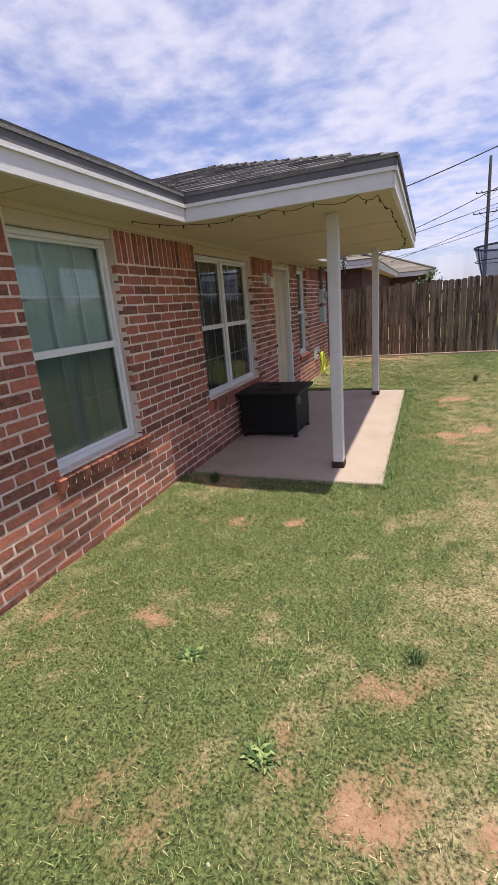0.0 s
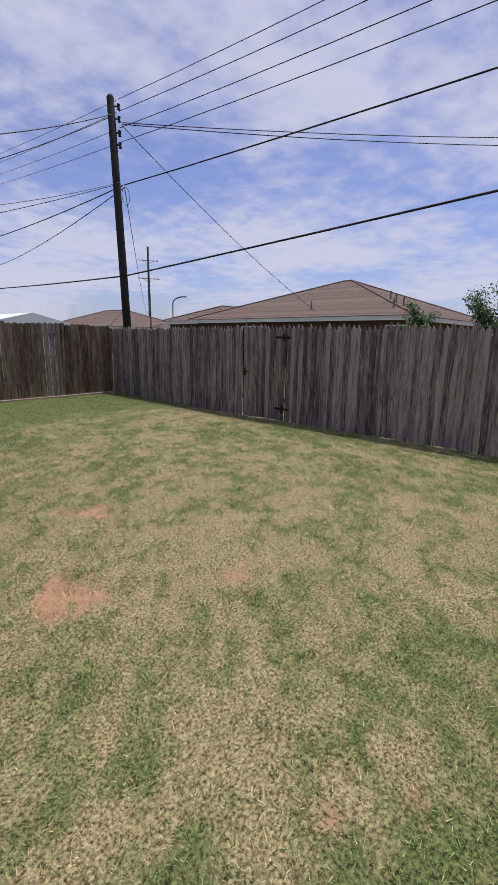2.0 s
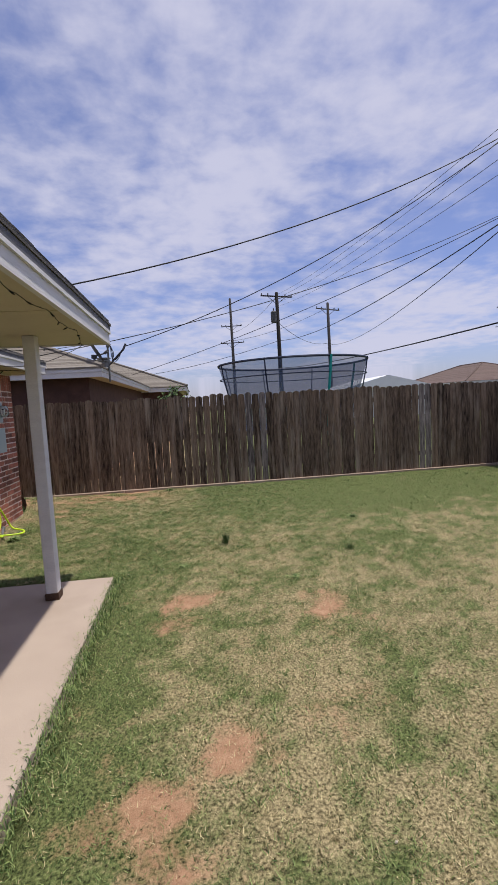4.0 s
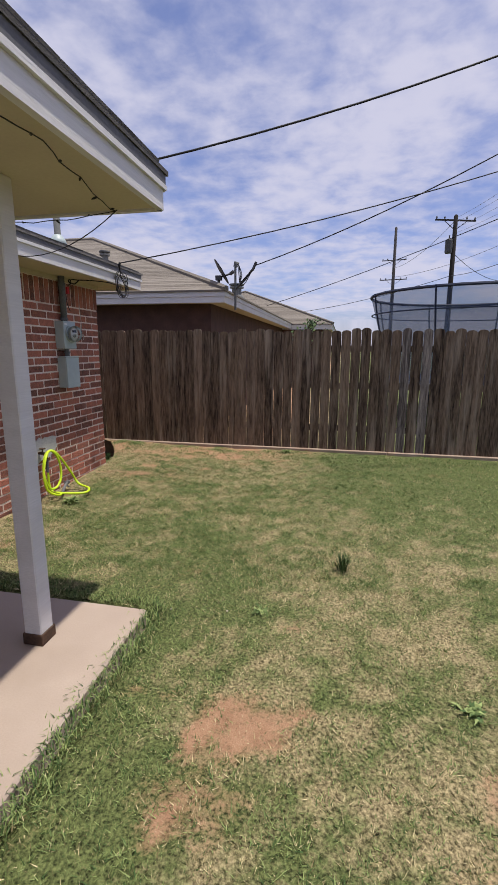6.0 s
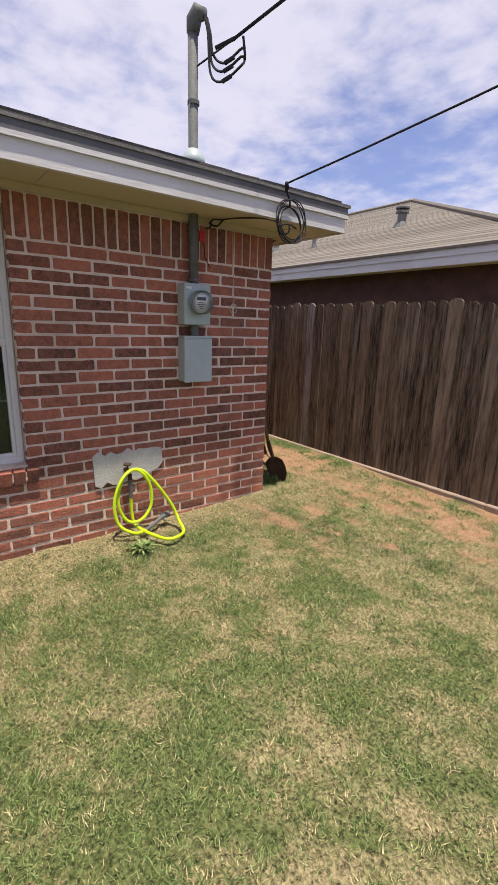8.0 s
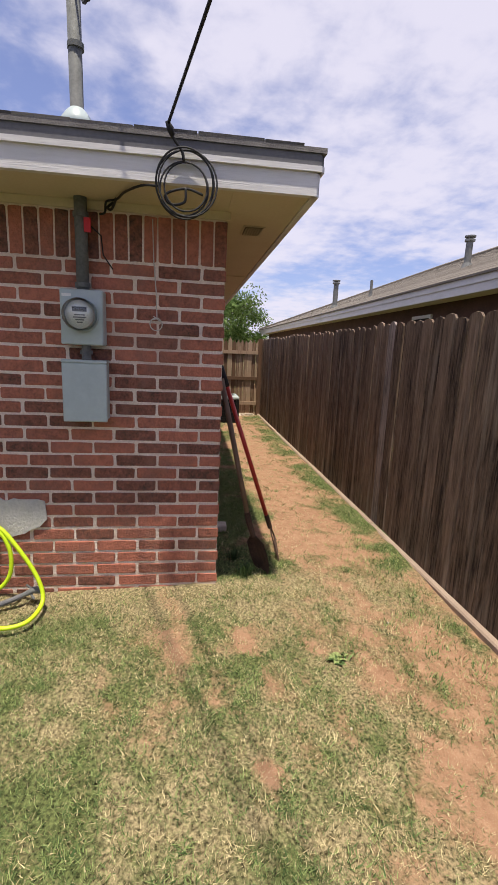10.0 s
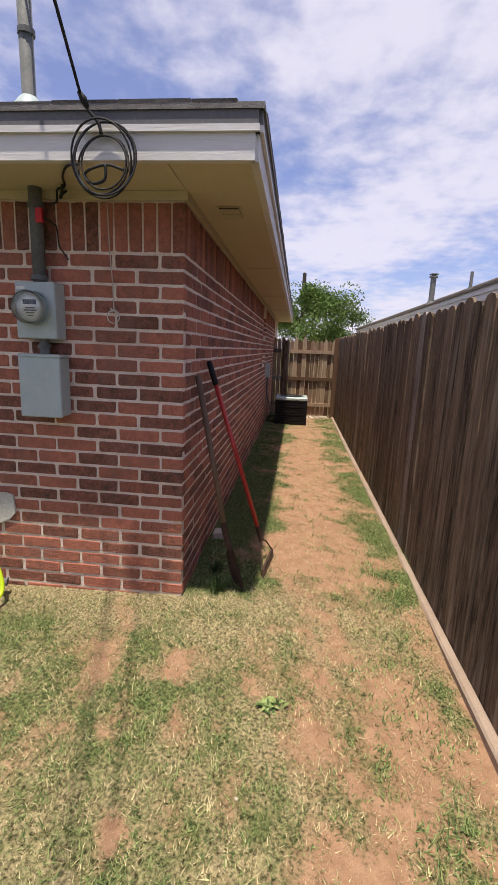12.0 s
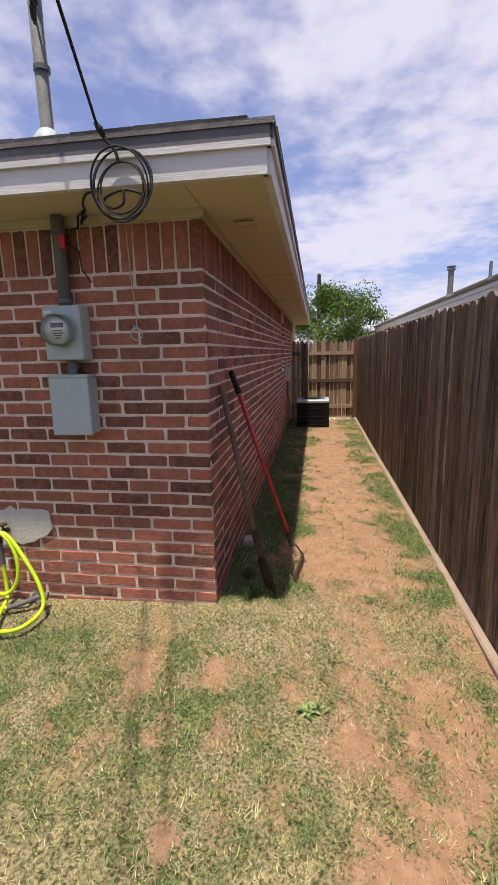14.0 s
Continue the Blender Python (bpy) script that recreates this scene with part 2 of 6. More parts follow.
# ---- mesh tools ----
class Build:
    """Collects faces in world metres and makes one mesh of them."""

    def __init__(self):
        self.v, self.f = [], []

    def add(self, vs, fs):
        o = len(self.v)
        self.v += [tuple(p) for p in vs]
        self.f += [tuple(o + i for i in q) for q in fs]
        return self

    def box(self, x0, x1, y0, y1, z0, z1, m=None):
        vs = [Vector((x, y, z)) for z in (z0, z1) for y in (y0, y1) for x in (x0, x1)]
        if m is not None:
            vs = [m @ p for p in vs]
        return self.add(vs, [(0, 2, 3, 1), (4, 5, 7, 6), (0, 1, 5, 4), (2, 6, 7, 3), (0, 4, 6, 2), (1, 3, 7, 5)])

    def tube(self, pts, r, n=8, close=False, cap=True):
        pts = [Vector(p) for p in pts]
        k = len(pts)
        rs = r if isinstance(r, (list, tuple)) else [r] * k
        rings, up = [], None
        for i, p in enumerate(pts):
            a = pts[(i - 1) % k] if (close or i) else p
            b = pts[(i + 1) % k] if (close or i < k - 1) else p
            d = (b - a).normalized()
            if up is None:
                up = d.orthogonal().normalized()
            up = (up - d * up.dot(d))
            up = up.normalized() if up.length > 1e-6 else d.orthogonal().normalized()
            s = d.cross(up)
            rings.append([p + (up * math.cos(2 * math.pi * j / n) + s * math.sin(2 * math.pi * j / n)) * rs[i] for j in range(n)])
        fs = []
        for i in range(k if close else k - 1):
            i2 = (i + 1) % k
            fs += [(i * n + j, i * n + (j + 1) % n, i2 * n + (j + 1) % n, i2 * n + j) for j in range(n)]
        if cap and not close:
            fs += [tuple(range(n))[::-1], tuple((k - 1) * n + j for j in range(n))]
        return self.add([q for ring in rings for q in ring], fs)

    def prism(self, poly, z0, z1, m=None):
        """A flat outline (x, y) drawn out from z0 to z1, placed by m."""
        n = len(poly)
        vs = [Vector((x, y, z)) for z in (z0, z1) for x, y in poly]
        if m is not None:
            vs = [m @ p for p in vs]
        return self.add(vs, [tuple(range(n))[::-1], tuple(range(n, 2 * n))] + [(i, (i + 1) % n, n + (i + 1) % n, n + i) for i in range(n)])

    def done_each(self, name, mat, parent, bevel=0.0, smooth=False):
        """Every connected run of faces as a part of its own."""
        root = list(range(len(self.v)))

        def find(i):
            while root[i] != i:
                root[i] = root[root[i]]
                i = root[i]
            return i
        for q in self.f:
            for i in q[1:]:
                root[find(i)] = find(q[0])
        runs = {}
        for q in self.f:
            runs.setdefault(find(q[0]), []).append(q)
        out = []
        for fs in runs.values():
            ids = sorted({i for q in fs for i in q})
            at = {i: k for k, i in enumerate(ids)}
            out.append(Build().add([self.v[i] for i in ids], [tuple(at[i] for i in q) for q in fs]).done(name, mat, parent, bevel, smooth))
        return out

    def done(self, name, mat, parent=None, bevel=0.0, smooth=False, local=None):
        me = bpy.data.meshes.new(name)
        me.from_pydata(self.v, [], self.f)
        me.materials.append(mat)
        if bevel:
            bm = bmesh.new()
            bm.from_mesh(me)
            bmesh.ops.bevel(bm, geom=bm.edges[:], offset=bevel, segments=1, affect="EDGES", profile=0.6)
            bm.to_mesh(me)
            bm.free()
        if smooth:
            me.polygons.foreach_set("use_smooth", [True] * len(me.polygons))
        me.update()
        ob = new(name, me)
        if parent is not None:
            ob.parent = parent
            ob.matrix_parent_inverse = Matrix.Translation(parent.location).inverted()
        return ob


def thing(name, at, label, category, group="", kind=""):
    e = new(name)
    e.location = at
    e.empty_display_size = 0.1
    return tagged(e, label, category, group, kind)


def smooth_path(pts, n=8):
    pts = [Vector(p) for p in pts]
    out = []
    for i in range(len(pts) - 1):
        p0, p1, p2, p3 = pts[max(i - 1, 0)], pts[i], pts[i + 1], pts[min(i + 2, len(pts) - 1)]
        for k in range(n):
            t = k / n
            out.append(0.5 * (2 * p1 + (p2 - p0) * t + (2 * p0 - 5 * p1 + 4 * p2 - p3) * t * t + (3 * p1 - p0 - 3 * p2 + p3) * t ** 3))
    return out + [pts[-1]]


def sagged(a, b, sag, n=14):
    a, b = Vector(a), Vector(b)
    return [a.lerp(b, i / n) - Vector((0, 0, sag * 4 * (i / n) * (1 - i / n))) for i in range(n + 1)]


# ---- ground: one sheet to the horizon, with its cover of turf and bare soil ----
RS = np.random.RandomState(7)
LATTICE = RS.rand(64, 64)


def vnoise(x, y):
    x, y = np.asarray(x, float), np.asarray(y, float)
    xi, yi = np.floor(x).astype(int), np.floor(y).astype(int)
    fx, fy = x - xi, y - yi
    fx, fy = fx * fx * (3 - 2 * fx), fy * fy * (3 - 2 * fy)
    g = lambda i, j: LATTICE[i % 64, j % 64]
    return (g(xi, yi) * (1 - fx) + g(xi + 1, yi) * fx) * (1 - fy) + (g(xi, yi + 1) * (1 - fx) + g(xi + 1, yi + 1) * fx) * fy


def fbm(x, y, s, o=0.0):
    return 0.5 * vnoise(x * s + o, y * s + o * 1.7) + 0.3 * vnoise(x * s * 2.1 + o + 9, y * s * 2.1 + 4) + 0.2 * vnoise(x * s * 4.3 + 3, y * s * 4.3 + o)


BARE = [  # bare patches of red soil: x, y, half-length along x, along y
    (-0.02, 0.95, 0.42, 0.34), (0.25, 1.45, 0.45, 0.3), (-0.98, 2.75, 0.48, 0.24), (-1.6, 3.4, 0.25, 0.22), (-1.75, 1.35, 0.3, 0.5), (-1.25, 1.55, 0.22, 0.2), (0.5, 5.3, 0.42, 0.5), (0.45, 6.95, 0.30, 0.22),
    (0.6, 7.4, 0.45, 0.22), (1.75, 7.0, 0.5, 0.4), (0.75, 5.6, 0.5, 0.25), (1.5, 3.8, 0.6, 0.4), (1.1, 4.6, 0.5, 0.35),
    (2.3, 5.0, 0.4, 0.3), (0.75, 8.1, 0.18, 0.14), (-1.6, 11.25, 0.45, 0.28), (-1.1, 11.1, 0.3, 0.2), (-1.75, 10.9, 0.25, 0.12), (-1.25, 10.6, 0.28, 0.09), (-0.9, 11.6, 0.4, 0.3),
    (-0.5, 11.9, 0.35, 0.4), (-1.3, 12.1, 0.5, 0.3), (-1.2, 11.35, 0.2, 0.12), (-0.75, 11.25, 0.14, 0.1), (-1.8, 8.75, 0.3, 0.25), (-1.45, 10.9, 0.7, 0.18), (-1.5, 12.0, 0.9, 0.25),
    (0.45, 0.95, 0.16, 0.10), (1.5, 1.9, 0.2, 0.12), (1.1, 2.4, 0.16, 0.1), (2.6, 3.3, 0.3, 0.15),
]


def bareness(x, y):
    """0 for turf to 1 for bare soil."""
    x, y = np.asarray(x, float), np.asarray(y, float)
    wob = (fbm(x, y, 3.3, 5) - 0.5) * 1.5 + (fbm(x, y, 9.0, 2) - 0.5) * 0.9
    out = np.zeros(np.broadcast(x, y).shape)
    for cx, cy, rx, ry in BARE:
        d = np.sqrt(((x - cx) / rx) ** 2 + ((y - cy) / ry) ** 2)
        out = np.maximum(out, np.clip((1.0 - d + wob * 1.3) / 1.3, 0, 1))
    alley = np.clip((-1.9 - x) / 0.7, 0, 1) * np.clip((y - 11.0) / 0.3, 0, 1)
    path = np.exp(-((y - 12.0) / 0.36) ** 2) * 1.0 + 0.22
    out = np.maximum(out, alley * np.clip(path + wob * 0.9, 0, 1))
    strip = np.clip((y - 11.35) / 0.6, 0, 1) * np.clip(1.7 - np.abs(x + 0.9), 0, 1) * 0.62
    out = np.maximum(out, np.clip(strip + wob * 0.7, 0, 1) * (strip > 0.05))
    out = np.maximum(out, np.clip((fbm(x, y, 2.3, 8) - 0.58) / 0.2, 0, 1) * 0.3)
    return np.clip(out * (0.15 + 1.7 * fbm(x, y, 11.0, 3)), 0, 1)


def dryness(x, y):
    """0 for green to 1 for straw."""
    x, y = np.asarray(x, float), np.asarray(y, float)
    d = fbm(x, y, 0.8, 3) * 0.35 + fbm(x, y, 2.9, 1) * 0.35 + fbm(x, y, 7.0, 7) * 0.55 + fbm(x, y, 17.0, 4) * 0.45 - 0.35
    d += 0.10 * np.exp(-((x - 3.2) / 2.2) ** 2 - ((y - 4.5) / 3.5) ** 2)
    d += 0.14 * np.exp(-((x - 0.7) / 0.6) ** 2 - ((y - 0.6) / 0.9) ** 2)
    d -= 0.30 * np.exp(-((x + 0.05) / 0.40) ** 2) * np.clip((y - 3.0) / 0.6, 0, 1) * np.clip((9.8 - y) / 1.2, 0, 1)
    d -= 0.34 * np.clip((y - 9.2) / 2.0, 0, 1) * np.clip((x - 0.3) / 2.5, 0, 1)
    d -= 0.20 * np.exp(-((x + 0.9) / 0.7) ** 2 - ((y - 3.1) / 0.8) ** 2)
    d += 0.45 * np.exp(-((x + 2.05) / 0.28) ** 2) * (y > 8.7)
    d -= 0.25 * (x < -2.1) * (y > 11.1)
    d -= 0.20 * np.exp(-((x + 0.9) / 1.1) ** 2) * np.clip((3.6 - y) / 0.8, 0, 1)
    d += 0.06 * np.clip((y - 9.3) / 0.8, 0, 1) * np.clip((1.0 - x) / 0.6, 0, 1) * (x > -2.1)
    d += 0.07 * np.exp(-((x - 1.2) / 0.7) ** 2 - ((y - 4.9) / 1.6) ** 2)
    return np.clip((d - 0.275) / 0.50, 0.06, 0.92)


def height(x, y):
    x, y = np.asarray(x, float), np.asarray(y, float)
    near = np.clip((x + 12) / 2, 0, 1) * np.clip((9 - x) / 1.5, 0, 1) * np.clip((y + 5) / 2, 0, 1) * np.clip((14 - y) / 1.0, 0, 1)
    h = 0.03 + 0.05 * np.clip((y - 8.5) / 3, 0, 1) + 0.03 * np.clip((-1.2 - x) / 0.8, 0, 1)
    h = h + (fbm(x, y, 1.1, 4) - 0.5) * 0.05 + (fbm(x, y, 5.0, 6) - 0.5) * 0.025 - 0.012 * bareness(x, y)
    slab = (x > -2.2) * (x < -0.10) * (y > 3.68) * (y < 8.14)
    return np.where(slab, -0.06, h * near)


gx = np.concatenate([[-900, -300, -120, -60, -30, -18, -13], np.arange(-11, 8.01, 0.09), [9, 12, 20, 40, 90, 300, 900]])
gy = np.concatenate([[-900, -300, -120, -50, -20, -9, -5], np.arange(-2.5, 13.01, 0.09), [14, 17, 24, 40, 90, 300, 900]])
GX, GY = np.meshgrid(gx, gy)
verts = np.stack([GX, GY, height(GX, GY)], -1).reshape(-1, 3)
nx, ny = len(gx), len(gy)
ii = (np.arange(ny - 1)[:, None] * nx + np.arange(nx - 1)[None, :]).reshape(-1)
faces = np.stack([ii, ii + 1, ii + nx + 1, ii + nx], -1)
me = bpy.data.meshes.new("ground")
me.from_pydata(verts.tolist(), [], faces.tolist())
me.polygons.foreach_set("use_smooth", [True] * len(me.polygons))
for nm, arr in (("bare", bareness(GX, GY)), ("dry", dryness(GX, GY))):
    me.attributes.new(nm, "FLOAT", "POINT").data.foreach_set("value", arr.reshape(-1).astype(np.float32))
ground = tagged(new("ground", me), "patchy lawn of green and straw grass over red soil", "ground", kind="structure")


def ground_material():
    m = bpy.data.materials.new("turf_and_soil")
    m.use_nodes = True
    n, l = m.node_tree.nodes, m.node_tree.links
    b = n["Principled BSDF"]
    b.inputs["Roughness"].default_value, b.inputs["Specular IOR Level"].default_value = 0.95, 0.1
    geo = n.new("ShaderNodeNewGeometry")

    def nz(sc, det=5):
        t = n.new("ShaderNodeTexNoise")
        t.inputs["Scale"].default_value, t.inputs["Detail"].default_value, t.inputs["Roughness"].default_value = sc, det, 0.65
        l.new(geo.outputs["Position"], t.inputs["Vector"])
        return t.outputs[0]

    def ramp(v, a, b2):
        r = n.new("ShaderNodeMapRange"); r.inputs["From Min"].default_value, r.inputs["From Max"].default_value = a, b2
        l.new(v, r.inputs["Value"])
        return r.outputs[0]

    def mix(f, a, b2):
        x = n.new("ShaderNodeMix"); x.data_type = "RGBA"
        l.new(f, x.inputs[0])
        for k, v in ((6, a), (7, b2)):
            if isinstance(v, tuple):
                x.inputs[k].default_value = (*v, 1)
            else:
                l.new(v, x.inputs[k])
        return x.outputs[2]

    def att(nm):
        a = n.new("ShaderNodeAttribute"); a.attribute_name = nm
        return a.outputs["Fac"]

    def add(a, b2, k):
        x = n.new("ShaderNodeMath"); x.operation = "MULTIPLY_ADD"; x.inputs[1].default_value = k
        l.new(b2, x.inputs[0]); l.new(a, x.inputs[2])
        return x.outputs[0]
    fine, mid, grit, tuft = nz(70), nz(14), nz(240, 3), nz(27)
    # thatch colours; their dark ends also paint in the shade between blades
    green = mix(ramp(fine, 0.35, 0.65), (0.020, 0.026, 0.010), (0.19, 0.225, 0.085))
    straw = mix(ramp(fine, 0.35, 0.65), (0.055, 0.045, 0.022), (0.48, 0.40, 0.228))
    soil = mix(ramp(mid, 0.3, 0.7), (0.29, 0.163, 0.098), (0.44, 0.27, 0.17))
    soil = mix(ramp(grit, 0.55, 0.8), soil, (0.55, 0.39, 0.27))
    turf = mix(ramp(add(add(att("dry"), tuft, 1.0), mid, 0.6), 1.05, 1.55), green, straw)
    col = mix(ramp(add(add(att("bare"), fine, 0.9), tuft, 0.7), 1.06, 1.50), turf, soil)
    l.new(col, b.inputs["Base Color"])
    bp = n.new("ShaderNodeBump"); bp.inputs["Strength"].default_value, bp.inputs["Distance"].default_value = 0.6, 0.02
    l.new(add(fine, grit, 0.5), bp.inputs["Height"]); l.new(bp.outputs[0], b.inputs["Normal"])
    return m


me.materials.append(ground_material())


def blades(name, label, mat, count_near, count_far, want, long, seed, broad=0.0021):
    """Grass as single bent-over blades, thick near the walk, thinner further off."""
    r = np.random.RandomState(seed)
    def sow(n, x0, x1, y0, y1):
        edge = np.where(x1 > 5, x1, np.where(x1 < -1, x1, x1 + r.uniform(-1.2, 1.4, n)))
        return x0 + (edge - x0) * r.rand(n), r.uniform(y0, y1, n)
    parts = [sow(int(count_near * 0.55), -2.05, 3.2, -0.2, 9.0), sow(int(count_near * 0.45), -2.05, 1.6, 8.6, 12.6), sow(count_far, -2.0, 7.4, -1.5, 12.6), sow(int(count_far * 0.55), -10, -1.9, 11.17, 12.6)]
    x, y = np.concatenate([p[0] for p in parts]), np.concatenate([p[1] for p in parts])
    size = np.concatenate([np.full(len(parts[0][0]), 1.0), np.full(len(parts[1][0]), 1.0), np.full(count_far, 1.5), np.full(len(parts[3][0]), 1.2)])
    clump = 0.55 * fbm(x, y, 13.0, seed) + 0.45 * fbm(x, y, 31.0, seed + 3)
    keep = r.rand(len(x)) < want(x, y) * np.clip((clump - 0.32) / 0.26, 0.08, 1)
    keep &= ~((x > -2.2) & (x < -0.13) & (y > 3.72) & (y < 8.10))
    x, y, size = x[keep], y[keep], size[keep] * (0.6 + 0.9 * np.clip((clump[keep] - 0.3) / 0.4, 0, 1))
    z = height(x, y)
    n = len(x)
    a, b = r.uniform(0, 2 * math.pi, n), r.uniform(0, 2 * math.pi, n)
    ln = long * size * r.uniform(0.5, 1.4, n)
    lean = r.uniform(0.6, 1.42, n)
    w = broad * np.clip(size, 0.9, 1.6)
    wx, wy = np.cos(a) * w, np.sin(a) * w
    tx, ty, tz = np.cos(b) * np.sin(lean) * ln, np.sin(b) * np.sin(lean) * ln, np.cos(lean) * ln
    v = np.empty((n, 3, 3))
    v[:, 0] = np.stack([x - wx, y - wy, z - 0.004], -1)
    v[:, 1] = np.stack([x + wx, y + wy, z - 0.004], -1)
    v[:, 2] = np.stack([x + tx, y + ty, z + tz], -1)
    me = bpy.data.meshes.new(name)
    me.vertices.add(n * 3); me.loops.add(n * 3); me.polygons.add(n)
    me.vertices.foreach_set("co", v.reshape(-1).astype(np.float32))
    me.loops.foreach_set("vertex_index", np.arange(n * 3, dtype=np.int32))
    me.polygons.foreach_set("loop_start", np.arange(0, n * 3, 3, dtype=np.int32))
    me.update(calc_edges=True)
    me.materials.append(mat)
    return tagged(new(name, me), label, "grass", kind="stuff")


blades("lawn_grass", "short green lawn grass growing in uneven patches", GRASS, 1050000, 360000, lambda x, y: (1 - bareness(x, y)) ** 1.5 * (1 - 0.80 * dryness(x, y)), 0.022, 11, 0.0019)
blades("dry_grass", "dry straw-coloured grass lying between green tufts", STRAW, 800000, 280000, lambda x, y: (1 - 0.40 * bareness(x, y)) * (0.22 + 0.75 * dryness(x, y)), 0.018, 12, 0.0016)


def edge_blades():
    r = np.random.RandomState(5)
    b = Build()
    spots = [(-0.11 + r.normal(0, 0.045), r.uniform(3.6, 8.2)) for _ in range(3200)] + [(r.uniform(-2.05, -0.1), 3.66 + r.normal(0, 0.03)) for _ in range(500)] + [(r.uniform(-2.0, -0.1), 8.16 + abs(r.normal(0, 0.05))) for _ in range(500)] + [(r.uniform(-11, 7.3), 12.58 + r.normal(0, 0.03)) for _ in range(900)] + [(7.40 - abs(r.normal(0, 0.05)), r.uniform(-2, 12.5)) for _ in range(1500)]
    for x, y in spots:
        z, ln, a, lean = 0.02, r.uniform(0.025, 0.065), r.uniform(0, 6.28), r.uniform(0.4, 1.2)
        d = Vector((math.cos(a), math.sin(a), 0))
        s = d.cross(Vector((0, 0, 1))) * 0.0026
        p = Vector((x, y, z))
        q = p + d * ln * 0.4 * math.sin(lean) + Vector((0, 0, ln * 0.6))
        t = p + d * ln * math.sin(lean) * 1.1 + Vector((0, 0, ln * 0.75 * math.cos(lean) + 0.01))
        b.add([p - s, p + s, q + s * 0.8, q - s * 0.8, t], [(0, 1, 2, 3), (3, 2, 4)])
    return tagged(b.done("edge_grass", GRASS), "longer untrimmed grass along slab and fence edges", "grass", kind="stuff")


edge_blades()

# ---- this house ----
WX, NY = -2.10, 11.15                  # faces of its east and north brick walls
SOUTH, WEST = -5.0, -13.0              # how far the house goes on
CEIL = 2.40                            # soffit
COURSE, PITCH_B = 0.0794, 0.254
OPENINGS = [  # along y: from, to, bottom, top
    (1.96, 2.96, 0.70, CEIL), (4.33, 6.00, 0.70, CEIL), (6.98, 7.98, 0.05, CEIL), (8.44, 9.13, 0.70, CEIL)]


def wall_sheet(name, face, lo, hi, holes, along_y):
    """The wall behind the bricks, 0.2 m thick, with its openings cut through."""
    b = Build()
    us = sorted({lo, hi, *[h[0] for h in holes], *[h[1] for h in holes]})
    zs = sorted({-0.1, CEIL + 0.1, *[h[2] for h in holes], *[min(h[3], CEIL) for h in holes]})
    for u0, u1 in zip(us, us[1:]):
        for z0, z1 in zip(zs, zs[1:]):
            if any(h[0] <= u0 and u1 <= h[1] and h[2] <= z0 and z1 <= h[3] for h in holes):
                continue
            if along_y:
                b.box(face - 0.2, face - 0.004, u0, u1, z0, z1)
            else:
                b.box(u0, u1, face - 0.2, face - 0.004, z0, z1)
    return b.done(name, MORTAR)


wall_east = tagged(wall_sheet("wall_east", WX, SOUTH, NY - 0.2002, OPENINGS, True), "dark red brick wall with pale mortar joints", "wall", kind="structure")
SIDE_HOLE = [(-8.35, -7.75, 1.35, CEIL)]
wall_north = tagged(wall_sheet("wall_north", NY, WEST, WX - 0.004, SIDE_HOLE, False), "dark red brick side wall along the narrow alley", "wall", kind="structure")
Build().box(WEST, WX - 0.2, SOUTH - 0.2, SOUTH, -0.1, CEIL + 0.1).box(WEST - 0.2, WEST, SOUTH, NY - 0.21, -0.1, CEIL + 0.1).done("wall_rear", MORTAR)
tagged(bpy.data.objects["wall_rear"], "plain rear and far walls of the house", "wall", kind="structure")

# soffits, fascias and trim
s = Build()
s.box(WX - 0.02, -1.70, SOUTH, NY + 0.40, CEIL, CEIL + 0.03)
s.box(WEST, WX - 0.021, NY - 0.02, NY + 0.40, CEIL, CEIL + 0.03)
s.box(-1.699, -0.06, 3.43, 8.30, CEIL, CEIL + 0.03)
soffit = tagged(s.done("ceiling_soffit", SOFFIT), "cream painted soffit boards under the eaves and porch", "soffit", kind="structure")
s = Build()
for y in (-0.5, 1.9, 9.3):
    s.box(-2.08, -1.70, y, y + 0.006, CEIL - 0.004, CEIL)
for x in (-4.3, -6.7, -9.1):
    s.box(x, x + 0.012, NY + 0.02, NY + 0.39, CEIL - 0.005, CEIL)
s.box(-2.08, -1.70, NY, NY + 0.012, CEIL - 0.006, CEIL)
for y in (5.05, 6.7):
    s.box(-1.69, -0.08, y, y + 0.01, CEIL - 0.005, CEIL)
tagged(s.done("soffit_joint", SOFFIT), "thin batten joints across the cream soffit", "trim", kind="structure")
s = Build()
s.box(WX, WX + 0.018, SOUTH, NY + 0.018, CEIL - 0.045, CEIL - 0.002)
s.box(WEST, WX - 0.001, NY, NY + 0.018, CEIL - 0.045, CEIL - 0.002)
tagged(s.done("trim_frieze", SOFFIT), "cream frieze strip where brick meets soffit", "trim", kind="structure")
s = Build()
for y0, y1, z0, z1 in OPENINGS:
    s.box(WX - 0.06, WX - 0.012, y0 + 0.004, y1 - 0.004, 2.275, CEIL - 0.002)
tagged(s.done("trim_header", SOFFIT), "cream boards filling the heads above windows and door", "trim", kind="structure")


